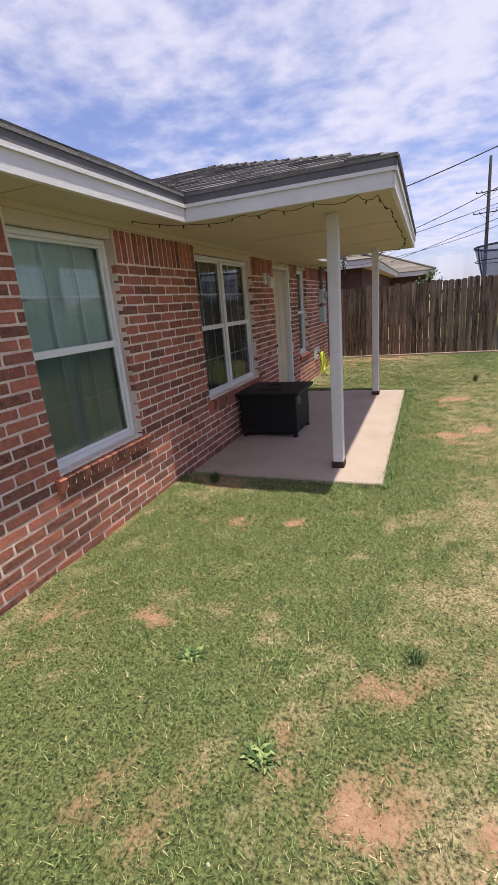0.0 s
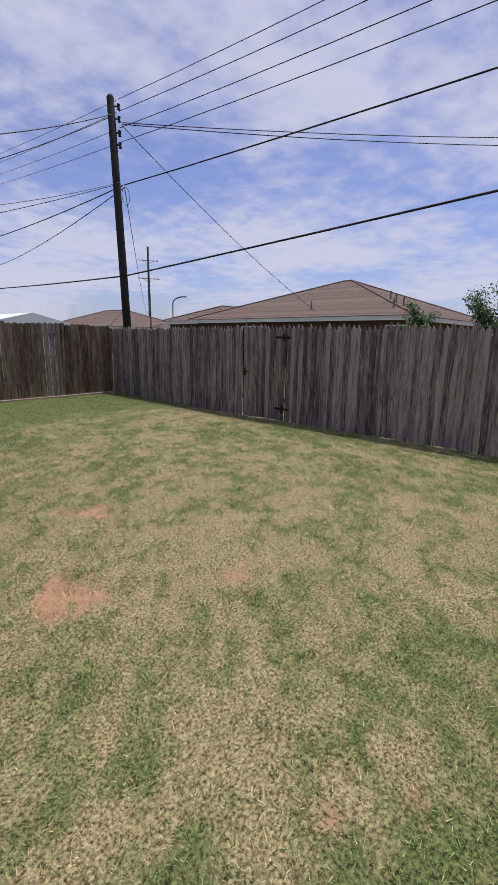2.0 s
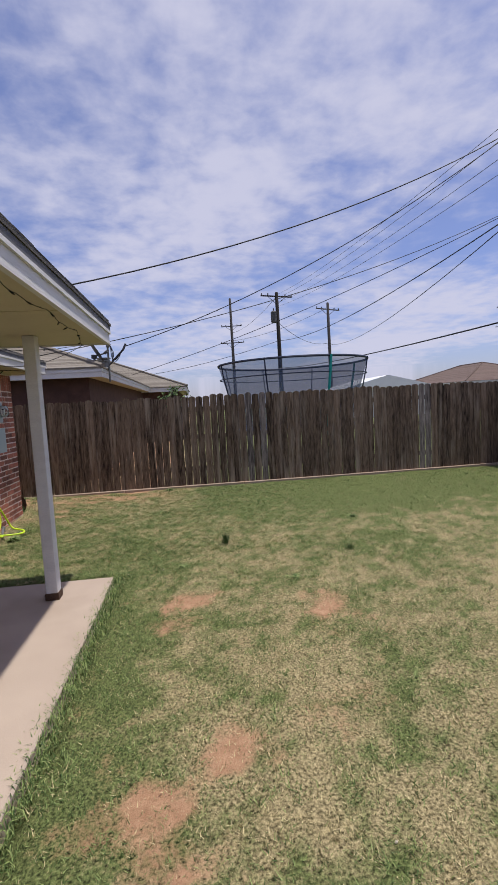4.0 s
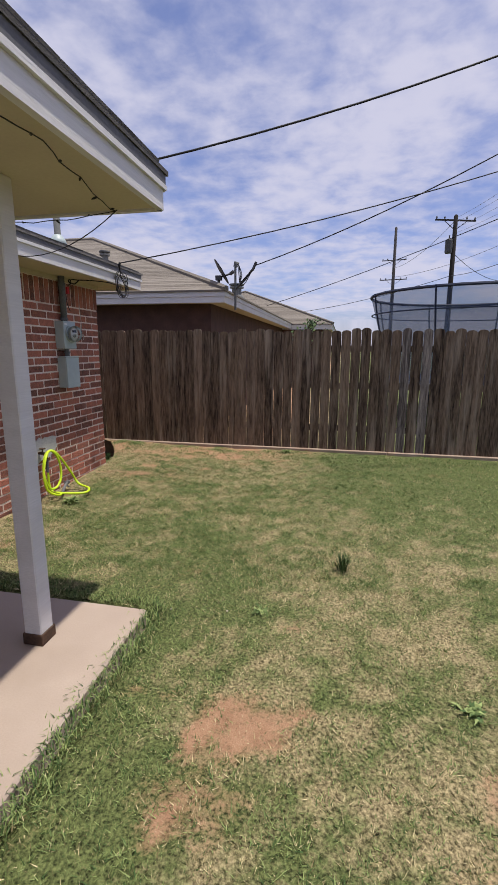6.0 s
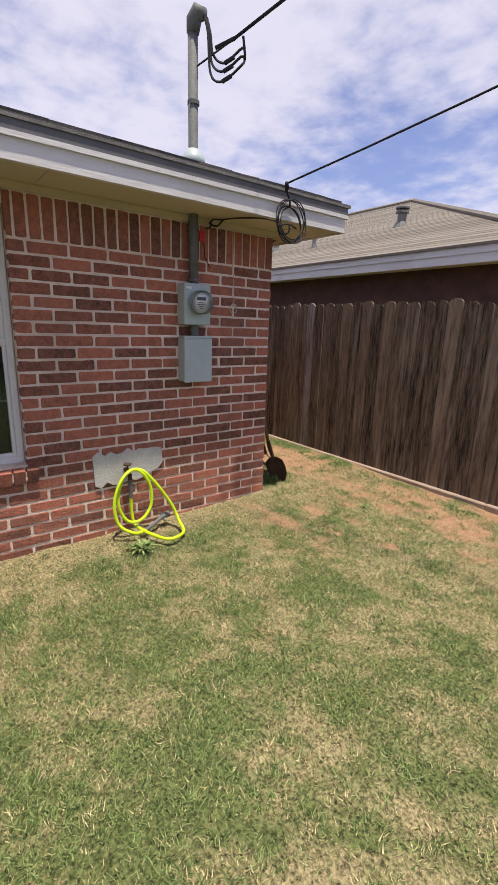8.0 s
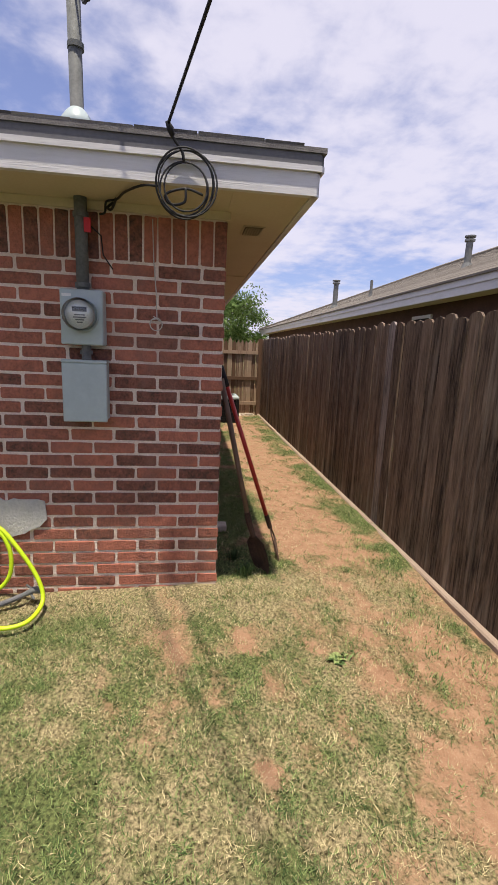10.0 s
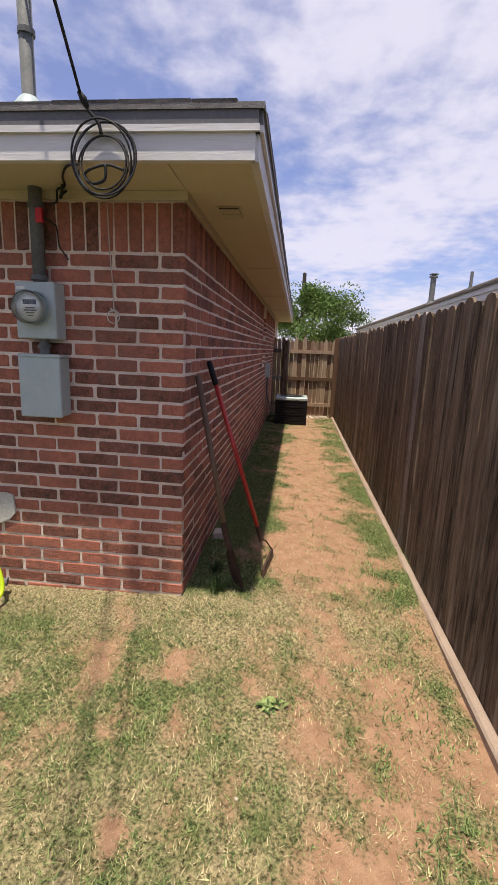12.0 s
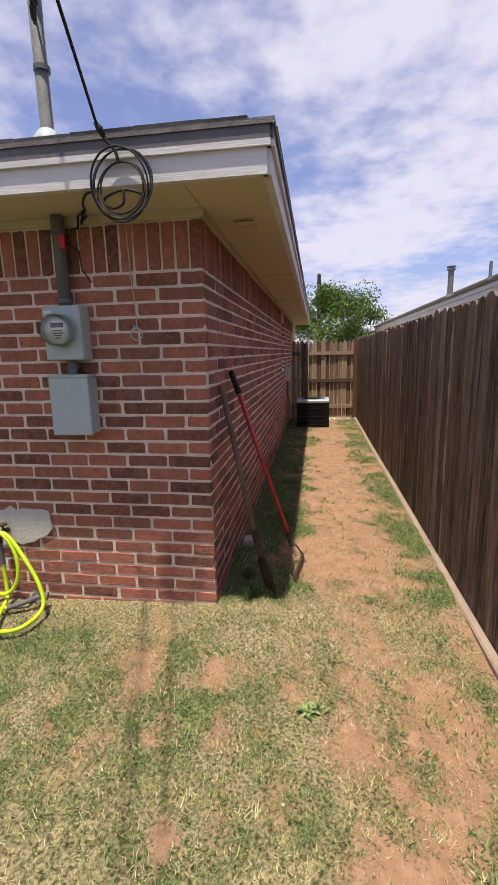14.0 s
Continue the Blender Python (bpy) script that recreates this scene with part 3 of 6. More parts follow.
def fascia_run(b, p, q, out, steps=((CEIL - 0.012, CEIL + 0.092, 0.0), (CEIL + 0.092, CEIL + 0.118, 0.016))):
    """Stepped fascia from p to q (plan points), facing out."""
    p, q, o = Vector((*p, 0)), Vector((*q, 0)), Vector((*out, 0))
    d = (q - p).normalized()
    for z0, z1, t in steps:
        e = d * t
        a0, a1 = p - o * 0.02 - e, p + o * (0.015 + t) - e
        b0, b1 = q - o * 0.02 + e, q + o * (0.015 + t) + e
        b.add([(c.x, c.y, z) for z in (z0, z1) for c in (a0, b0, b1, a1)], [(0, 3, 2, 1), (4, 5, 6, 7), (0, 1, 5, 4), (1, 2, 6, 5), (2, 3, 7, 6), (3, 0, 4, 7)])


s = Build()
fascia_run(s, (-1.69, SOUTH), (-1.69, 3.42), (1, 0))
fascia_run(s, (-1.672, 3.42), (-0.05, 3.42), (0, -1))
fascia_run(s, (-0.05, 3.42), (-0.05, 8.31), (1, 0))
fascia_run(s, (-1.672, 8.31), (-0.05, 8.31), (0, 1))
fascia_run(s, (-1.69, 8.31), (-1.69, NY + 0.40), (1, 0))
fascia_run(s, (WEST, NY + 0.40), (-1.69, NY + 0.40), (0, 1))
tagged(s.done("trim_fascia", PAINT), "white painted rough-sawn fascia boards in steps", "fascia", kind="structure")
# topmost step of every fascia run, in one even grey
TOPSTEP = ((CEIL + 0.118, CEIL + 0.172, 0.012),)
s = Build()
fascia_run(s, (-1.69, SOUTH), (-1.69, 3.42), (1, 0), TOPSTEP)
fascia_run(s, (-1.672, 3.42), (-0.05, 3.42), (0, -1), TOPSTEP)
fascia_run(s, (-0.05, 3.42), (-0.05, 8.31), (1, 0), TOPSTEP)
fascia_run(s, (-1.672, 8.31), (-0.05, 8.31), (0, 1), TOPSTEP)
fascia_run(s, (-1.69, 8.31), (-1.69, NY + 0.40), (1, 0), TOPSTEP)
fascia_run(s, (WEST, NY + 0.40), (-1.69, NY + 0.40), (0, 1), TOPSTEP)
tagged(s.done("trim_drip_edge", TOPSTEP_GREY), "grey top step of the fascia under the shingles", "trim", kind="structure")

PITCH = 0.35
EAVE = CEIL + 0.171


def roof_sheet(name, label, polys, mat, kind="structure"):
    b = Build()
    for poly in polys:
        n = len(poly)
        vs = [Vector(p) for p in poly]
        nn = (vs[1] - vs[0]).cross(vs[2] - vs[0]).normalized()
        if nn.z < 0:
            vs, nn = vs[::-1], -nn
        b.add(vs + [p - Vector((0, 0, 0.024)) for p in vs], [tuple(range(n)), tuple(range(n, 2 * n))[::-1]] + [(i, n + i, n + (i + 1) % n, (i + 1) % n) for i in range(n)])
    return tagged(b.done(name, mat), label, "roof", kind=kind)


ex, ey, ps, pn, pe = -1.655, NY + 0.435, 3.385, 8.345, -0.015
midy = (ps + pn) / 2
half = (pn - ps) / 2
zr = EAVE + 0.024
rx = -7.3
top = zr + PITCH * (ex - rx)
meet = ex - half                         # where the porch ridge dies into the main slope
roof = roof_sheet("roof", "grey asphalt shingle hip roof with a porch wing", [
    [(ex, SOUTH, zr), (ex, ps, zr), (meet, midy, zr + PITCH * half), (ex, pn, zr), (ex, ey, zr), (rx, ey - (ex - rx), top), (rx, SOUTH, top)],
    [(ex, ey, zr), (rx, ey - (ex - rx), top), (WEST - 0.4, ey - (ex - rx), top), (WEST - 0.4, ey, zr)],
    [(rx, SOUTH, top), (rx, ey - (ex - rx), top), (WEST - 0.4, ey - (ex - rx), top), (WEST - 0.4, SOUTH, top)],
    [(ex, ps, zr), (pe, ps, zr), (pe - half, midy, zr + PITCH * half), (meet, midy, zr + PITCH * half)],
    [(pe, ps, zr), (pe, pn, zr), (pe - half, midy, zr + PITCH * half)],
    [(pe, pn, zr), (ex, pn, zr), (meet, midy, zr + PITCH * half), (pe - half, midy, zr + PITCH * half)],
], SHINGLE)


def shingles(parent, name, origin, across, up, width_at, length, seed, tab=0.29, row=0.135, mat=SHINGLE):
    """Overlapping tabs in rows up one slope; width_at(d) gives the stretch of the row d metres up."""
    r = random.Random(seed)
    o, a, u = Vector(origin), Vector(across).normalized(), Vector(up).normalized()
    n = a.cross(u).normalized()
    if n.z < 0:
        n = -n
    b = Build()
    d = 0.0
    k = 0
    while d < length:
        lo, hi = width_at(max(d, 0) + row * 0.9)
        x = lo - (0.14 if k % 2 else 0)
        while x < hi:
            x1 = x + tab + r.uniform(-0.05, 0.05)
            c0, c1 = max(x, lo), min(x1 - 0.006, hi)
            if c1 - c0 > 0.03:
                t = r.uniform(0.006, 0.010)
                e = r.uniform(-0.007, 0.007) * (d > 0.05)
                p = [o + a * c0 + u * (d + e), o + a * c1 + u * (d + e), o + a * c1 + u * (d + row), o + a * c0 + u * (d + row)]
                hgt = [t + 0.003, t + 0.003, 0.002, 0.002]
                b.add([q + n * g for q, g in zip(p, hgt)] + p[:2], [(0, 1, 2, 3), (4, 5, 1, 0), (0, 3, 4), (1, 5, 2)])
            x = x1
        d += row
        k += 1
    return tagged(b.done(name, mat, parent), "grey shingle tabs laid in staggered rows", kind="stuff")


sl = math.sqrt(1 + PITCH * PITCH)
shingles(roof, "shingles", (pe, ps, zr), (-1, 0, 0), (0, 1, PITCH), lambda d: (d / sl, (pe - ex) + d / sl), half * sl, 1)
shingles(roof, "shingles", (pe, ps, zr), (0, 1, 0), (-1, 0, PITCH), lambda d: (d / sl, (pn - ps) - d / sl), half * sl, 2)
shingles(roof, "shingles", (ex, pn, zr), (0, 1, 0), (-1, 0, PITCH), lambda d: (-d / sl, (ey - pn) - d / sl), 1.6, 3)
shingles(roof, "shingles", (ex, ey, zr), (-1, 0, 0), (0, -1, PITCH), lambda d: (d / sl, 8.0), 0.9, 4)
shingles(roof, "shingles", (ex, 0.4, zr), (0, 1, 0), (-1, 0, PITCH), lambda d: (0, (ps - 0.4) + d / sl), 1.2, 5)
s = Build()
for hx_, hy, sg, run in ((pe, ps, 1, half), (pe, pn, -1, half), (ex, ey, -1, 5.0)):
    n = int(run / 0.16)
    for i in range(2, n):                 # overlapping rounded caps up each hip
        d0, d1 = 0.05 + run * i / n, run * (i + 1) / n + 0.02
        s.tube([(hx_ - d0, hy + sg * d0, zr + PITCH * d0), (hx_ - d1, hy + sg * d1, zr + PITCH * d1 - 0.006)], [0.022, 0.019], 8)
tagged(s.done("hip_caps", SHINGLE, roof), "overlapping hip cap shingles", kind="stuff")

# porch slab and posts
s = Build()
s.box(WX, -0.14, 3.70, 8.10, -0.12, 0.05)
tagged(s.done("floor_slab", CONCRETE, bevel=0.012), "bare pale concrete porch slab with grass at its edges", "slab", kind="structure")


def post(y):
    e = thing("porch_post", (-0.60, y, 0.05), "square white painted wooden porch post in a metal foot", "post", "porch posts")
    Build().box(-0.652, -0.548, y - 0.052, y + 0.052, 0.11, CEIL).done("shaft", PAINT, e, bevel=0.006)
    f = Build()
    f.box(-0.660, -0.540, y - 0.060, y + 0.060, 0.05, 0.115)
    f.tube([(-0.655, y - 0.03, 0.09), (-0.672, y - 0.03, 0.09)], 0.010, 6).tube([(-0.655, y + 0.03, 0.09), (-0.672, y + 0.03, 0.09)], 0.010, 6)
    tagged(f.done("foot", RUST, e, bevel=0.003), "rusty metal post foot")
    return e


post(4.10)
post(7.70)


# windows and door
def window(name, y0, y1, label, lights, blind, z0=0.70, z1=2.275):
    e = thing(name, (WX - 0.09, (y0 + y1) / 2, z0), label, "window", kind="structure")
    xf, xb = WX - 0.075, WX - 0.135
    n = len(lights)
    f = Build()
    fw = 0.042
    f.box(xb, xf, y0, y1, z0, z0 + fw).box(xb, xf, y0, y1, z1 - fw, z1)
    f.box(xb, xf, y0, y0 + fw, z0 + fw, z1 - fw).box(xb, xf, y1 - fw, y1, z0 + fw, z1 - fw)
    for k in range(1, n):
        ym = y0 + (y1 - y0) * k / n
        f.box(xb, xf + 0.004, ym - 0.035, ym + 0.035, z0 + fw, z1 - fw)
    f.done("frame", WINFRAME, e, bevel=0.004)
    zm = (z0 + z1) / 2
    for k in range(n):
        a = y0 + (y1 - y0) * k / n + (fw if k == 0 else 0.037)
        b = y0 + (y1 - y0) * (k + 1) / n - (fw if k == n - 1 else 0.037)
        sash = Build()
        sash.box(xb + 0.008, xf - 0.008, a, b, zm - 0.026, zm + 0.026)
        for p, q in ((z0 + fw, zm - 0.026), (zm + 0.026, z1 - fw)):
            sash.box(xb + 0.01, xf - 0.02, a, a + 0.022, p, q).box(xb + 0.01, xf - 0.02, b - 0.022, b, p, q)
        sash.box(xb + 0.01, xf - 0.02, a + 0.022, b - 0.022, z0 + fw, z0 + fw + 0.025).box(xb + 0.01, xf - 0.02, a + 0.022, b - 0.022, z1 - fw - 0.022, z1 - fw)
        sash.done("sash", WINFRAME, e, bevel=0.003)
        g = Build()
        cols = lights[k]
        for c in range(1, cols):
            yy = a + (b - a) * c / cols
            g.box(xb + 0.016, xb + 0.022, yy - 0.008, yy + 0.008, z0 + fw + 0.026, zm - 0.027).box(xb + 0.016, xb + 0.022, yy - 0.008, yy + 0.008, zm + 0.027, z1 - fw - 0.023)
        for zz2 in ((z0 + fw + zm) / 2, (zm + z1 - fw) / 2):
            g.box(xb + 0.0165, xb + 0.0215, a + 0.023, b - 0.023, zz2 - 0.008, zz2 + 0.008)
        g.done_each("muntin", WINFRAME, e)
        for nm, p, q, mt in (("screen_pane", z0 + fw + 0.025, zm - 0.026, GLASS_SCREEN), ("pane", zm + 0.026, z1 - fw - 0.022, GLASS)):
            pn2 = Build().add([(xb + 0.028, a + 0.02, p), (xb + 0.028, b - 0.02, p), (xb + 0.028, b - 0.02, q), (xb + 0.028, a + 0.02, q)], [(0, 1, 2, 3)]).done(nm, mt, e)
            pn2.visible_shadow = False
    cur = Build()
    k = 0
    yy = y0 + 0.01
    while yy < y1 - 0.02:                 # slightly pleated backing: window 1's blind, elsewhere room shade as dark colour
        y2 = min(yy + 0.035, y1 - 0.01)
        o = 0.006 * (k % 2)
        cur.add([(WX - 0.155 + o, yy, z0), (WX - 0.155 + 0.006 - o, y2, z0), (WX - 0.155 + 0.006 - o, y2, z1), (WX - 0.155 + o, yy, z1),
                 (WX - 0.165 + o, yy, z0), (WX - 0.165 + 0.006 - o, y2, z0), (WX - 0.165 + 0.006 - o, y2, z1), (WX - 0.165 + o, yy, z1)], [(0, 1, 2, 3), (7, 6, 5, 4)])
        yy, k = y2, k + 1
    cur.done("curtain", blind, e)
    return e


window("window_1", 1.964, 2.956, "white sash window with a pale green blind behind", [3], BLIND)
window("window_2", 4.334, 5.996, "twin white sash window with dark panes and screens", [3, 3], ROOM_DARK)
window("window_3", 8.444, 9.126, "narrow white sash window with screened lower half", [2], ROOM_DARK)

s = Build()
for y0, y1 in ((1.90, 3.02), (4.27, 6.06), (8.38, 9.19)):
    n = round((y1 - y0) / 0.079)
    for i in range(n):
        a = y0 + (y1 - y0) * i / n
        m = Matrix.Translation((WX, a, 0.66)) @ Euler((0, radians(12), 0)).to_matrix().to_4x4()
        s.box(-0.08, 0.045, 0.005, (y1 - y0) / n - 0.005, -0.075, 0.022, m)
tagged(s.done("window_sill", BRICK, bevel=0.003), "sloping rowlock brick window sills", "sill", kind="structure")
s = Build()
for y0, y1 in ((1.92, 3.0), (4.29, 6.04), (8.40, 9.17)):
    s.box(WX - 0.1, WX + 0.03, y0, y1, 0.60, 0.655)
tagged(s.done("sill_mortar", MORTAR), "mortar bed under the brick sills", "sill", kind="structure")

d = thing("door_1", (WX - 0.1, 7.48, 0.05), "white panelled back door in a white frame, shut", "door", kind="structure")
f = Build()
f.box(WX - 0.16, WX - 0.02, 6.984, 7.05, 0.05, 2.24).box(WX - 0.16, WX - 0.02, 7.91, 7.976, 0.05, 2.24).box(WX - 0.16, WX - 0.02, 6.984, 7.976, 2.242, 2.273)
f.done("frame", WINFRAME, d, bevel=0.004)
f = Build()
f.box(WX - 0.15, WX - 0.105, 7.053, 7.907, 0.085, 2.238)
for a, b in ((7.13, 7.44), (7.52, 7.83)):
    for p, q in ((0.2, 0.75), (0.9, 1.5), (1.62, 2.1)):
        f.box(WX - 0.105, WX - 0.098, a, b, p, q)
f.done("leaf", SOFFIT, d, bevel=0.004)
f = Build()
f.tube([(WX - 0.104, 7.12, 1.02), (WX - 0.06, 7.12, 1.02)], 0.014, 10).tube([(WX - 0.07, 7.12, 1.02), (WX - 0.055, 7.12, 1.02), (WX - 0.035, 7.12, 1.02)], [0.02, 0.03, 0.022], 12)
f.tube([(WX - 0.104, 7.12, 1.16), (WX - 0.085, 7.12, 1.16)], 0.028, 12)
tagged(f.done("knob", RUST, d, smooth=False), "dark bronze knob and deadbolt")
Build().box(WX - 0.16, WX + 0.03, 6.99, 7.97, 0.05, 0.083).done("threshold", GALV, d)

lamp = thing("wall_lantern", (WX, 6.55, 2.05), "small pale wall lantern on the brick beside the door, unlit", "lamp")
f = Build()
f.box(WX, WX + 0.02, 6.50, 6.60, 1.98, 2.14).tube([(WX + 0.02, 6.55, 2.10), (WX + 0.09, 6.55, 2.12), (WX + 0.10, 6.55, 2.07)], 0.01, 6)
f.done("bracket", WINFRAME, lamp, bevel=0.003)
Build().tube([(WX + 0.10, 6.55, 2.08), (WX + 0.10, 6.55, 2.06), (WX + 0.10, 6.55, 1.95), (WX + 0.10, 6.55, 1.93)], [0.03, 0.055, 0.045, 0.02], 10).done("shade", METERFACE, lamp)

# ---- things at the house ----
fb = thing("fire_pit_table", (-1.66, 5.38, 0.05), "black square fire pit table with an overhanging flat top", "table")
f = Build()
f.box(-2.03, -1.29, 5.05, 5.70, 0.10, 0.60)
f.done("body", BLACK, fb, bevel=0.006)
f = Build()
f.box(-2.075, -1.235, 4.96, 5.80, 0.60, 0.635)
f.done("top", BLACK, fb, bevel=0.008)
f = Build()
f.box(-1.80, -1.52, 5.20, 5.56, 0.635, 0.647).tube([(-1.76, 5.38, 0.65), (-1.70, 5.38, 0.672), (-1.62, 5.38, 0.672), (-1.56, 5.38, 0.65)], 0.008, 6)
f.done("burner_lid", BLACK, fb, bevel=0.004)
for x in (-2.0, -1.32):
    for y in (5.08, 5.67):
        Build().tube([(x, y, 0.05), (x, y, 0.075), (x, y, 0.10)], [0.032, 0.032, 0.026], 10).done("foot", BLACK, fb)
f = Build()
f.tube([(-1.29, 5.18, 0.51), (-1.265, 5.18, 0.51)], 0.025, 12).box(-1.29, -1.283, 5.12, 5.24, 0.46, 0.56)
tagged(f.done("control_knob", GALV, fb), "chrome control knob and plate")
f = Build()
for z in (0.22, 0.34, 0.46):
    f.box(-1.99, -1.33, 5.046, 5.05, z, z + 0.008)
f.done_each("seam", BLACK, fb)

# string lights under the porch eave
def string_lights():
    r = random.Random(3)
    e = thing("string_lights", (-0.14, 5.8, 2.36), "dark string of small lights sagging under the porch eave, unlit", "lights")
    nodes = [(-1.92, 3.0, 2.385), (-1.66, 3.46, 2.385), (-1.2, 3.47, 2.388), (-0.95, 3.47, 2.386), (-0.62, 3.47, 2.388), (-0.3, 3.47, 2.388), (-0.16, 3.55, 2.386), (-0.12, 4.2, 2.388), (-0.12, 5.0, 2.388), (-0.12, 5.8, 2.388),
             (-0.12, 6.6, 2.388), (-0.13, 7.4, 2.388), (-0.2, 7.75, 2.386), (-0.30, 8.25, 2.386), (-1.2, 8.27, 2.386), (-1.66, 8.9, 2.386), (-2.04, 8.75, 2.34), (-2.04, 8.0, 2.33), (-2.04, 7.2, 2.335), (-2.04, 6.9, 2.33)]
    pts = []
    for a, b in zip(nodes, nodes[1:]):
        n = max(4, int((Vector(b) - Vector(a)).length / 0.07))
        pts += [p + Vector((r.uniform(-0.006, 0.006), r.uniform(-0.006, 0.006), r.uniform(-0.008, 0.0))) for p in sagged(a, b, 0.012 + r.uniform(0, 0.02), n)[:-1]]
    Build().tube(pts, 0.0026, 5).done("wire", WIRE, e)
    Build().tube(sagged((-0.28, 8.24, 2.386), (-1.66, 8.80, 2.39), 0.16, 14), 0.003, 5).done("wire", WIRE, e)
    bulbs = Build()
    for p in pts[::3]:
        dv = Vector((r.uniform(-1, 1), r.uniform(-1, 1), r.uniform(-1.3, 0.1))).normalized() * 0.035
        bulbs.tube([p, p + dv * 0.5, p + dv], [0.004, 0.006, 0.002], 5)
    tagged(bulbs.done("bulb", WIRE, e), "tiny unlit bulbs", kind="stuff")


string_lights()

# electric service: conduit, meter socket, panel, mast
sv = thing("electric_meter", (WX + 0.07, 10.37, 1.62), "grey meter socket with round glass meter on the brick wall", "meter")
Build().box(WX, WX + 0.11, 10.25, 10.475, 1.63, 1.925).done("socket", STEEL, sv, bevel=0.006)
mc = Vector((WX + 0.11, 10.363, 1.79))
Build().tube([mc, mc + Vector((0.02, 0, 0))], 0.092, 28).done("ring", STEEL, sv)
Build().tube([mc + Vector((0.021, 0, 0)), mc + Vector((0.05, 0, 0))], 0.075, 24).done("face", METERFACE, sv)
f = Build().box(mc.x + 0.05, mc.x + 0.052, 10.325, 10.40, 1.805, 1.83)
tagged(f.done("display", DARKGAP, sv), "dark display window")
f = Build()
for k, (w, z) in enumerate(((0.055, 1.785), (0.07, 1.772), (0.045, 1.759), (0.03, 1.746))):
    f.box(mc.x + 0.05, mc.x + 0.0515, 10.363 - w / 2, 10.363 + w / 2, z, z + 0.006)
tagged(f.done("print", HOSEGREY, sv), "lines of small print too fine to read")
dome = Build().tube([mc + Vector((0.02, 0, 0)), mc + Vector((0.085, 0, 0)), mc + Vector((0.10, 0, 0)), mc + Vector((0.105, 0, 0))], [0.086, 0.084, 0.075, 0.055], 28).done("cover", CLEAR, sv, smooth=True)
dome.visible_shadow = False
f = Build().box(WX + 0.111, WX + 0.1125, 10.262, 10.31, 1.885, 1.9)
tagged(f.done("label_plate", METERFACE, sv), "small pale rating label")

pb = thing("breaker_panel", (WX + 0.05, 10.36, 1.2), "grey steel breaker box with closed cover below the meter", "electrical box")
Build().box(WX, WX + 0.10, 10.252, 10.485, 1.205, 1.53).done("box", STEEL, pb, bevel=0.005)
f = Build().box(WX + 0.02, WX + 0.118, 10.244, 10.492, 1.53, 1.548).box(WX + 0.1, WX + 0.116, 10.247, 10.489, 1.20, 1.53)
f.done("cover", STEEL, pb, bevel=0.005)
Build().tube([(WX + 0.05, 10.37, 1.545), (WX + 0.05, 10.37, 1.632)], 0.026, 14).tube([(WX + 0.05, 10.37, 1.58), (WX + 0.05, 10.37, 1.60)], 0.034, 14).done("nipple", GALV, pb)

mast = thing("service_mast", (WX + 0.05, 10.36, 1.92), "grey galvanised service mast through the eave with weatherhead", "mast")
f = Build()
f.tube([(WX + 0.05, 10.362, 1.925), (WX + 0.05, 10.36, 2.36), (WX + 0.05, 10.355, 3.50)], 0.034, 16)
f.done("pipe", PIPE, mast, smooth=True)
f = Build()
for z in (1.94, 2.30, 3.08):
    f.tube([(WX + 0.05, 10.36, z), (WX + 0.05, 10.36, z + 0.025)], 0.041, 16)
f.done_each("coupling", PIPE, mast)
Build().tube([(WX + 0.05, 10.355, 3.49), (WX + 0.055, 10.36, 3.56), (WX + 0.08, 10.375, 3.60), (WX + 0.12, 10.40, 3.58)], [0.042, 0.05, 0.052, 0.035], 14).done("weatherhead", PIPE, mast, smooth=True)
zroof = zr + PITCH * (ex - (WX + 0.05))
Build().tube([(WX + 0.05, 10.357, zroof - 0.03), (WX + 0.05, 10.357, zroof + 0.03), (WX + 0.05, 10.357, zroof + 0.065), (WX + 0.05, 10.357, zroof + 0.08)], [0.095, 0.078, 0.052, 0.037], 18).done("roof_jack", STEEL, mast, smooth=True)
Build().box(WX + 0.083, WX + 0.10, 10.385, 10.42, 2.22, 2.29).done("tape", REDTAG, mast)
Build().tube([(WX + 0.09, 10.42, 2.25), (WX + 0.03, 10.46, 2.22), (WX + 0.03, 10.47, 2.12), (WX + 0.03, 10.52, 2.05)], 0.004, 5).done("ground_wire", WIRE, mast)

PTOP = Vector((8.41, 13.70, 8.06))
lead = thing("service_drop_leads", (-2.0, 10.4, 3.4), "black twisted leads looping from weatherhead to service drop", "cable")
hook = Vector((-1.80, 10.52, 3.42))
f = Build()
for k, dz in ((0, 0.33), (1, 0.27), (2, 0.22)):
    a = Vector((WX + 0.12, 10.40 + 0.01 * k, 3.57))
    pts = [a, a + Vector((0.03, 0.01, -0.10)), a + Vector((0.05, 0.02, -dz)), a + Vector((0.13, 0.06, -dz - 0.06)), a + Vector((0.24, 0.12, -dz + 0.0)), hook + Vector((0.06, 0.04, -0.12)), hook + Vector((0.05, 0.03, 0.0))]
    f.tube(smooth_path(pts, 5), 0.008, 6)
    f.tube([pts[3], pts[3] + Vector((0.06, 0.03, 0.02))], 0.014, 6)
f.tube([Vector((WX + 0.08, 10.37, 3.30)), hook], 0.006, 5).tube([hook - Vector((0.12, 0.07, 0.03)), hook], 0.013, 6)
f.done_each("lead", WIRE, lead)

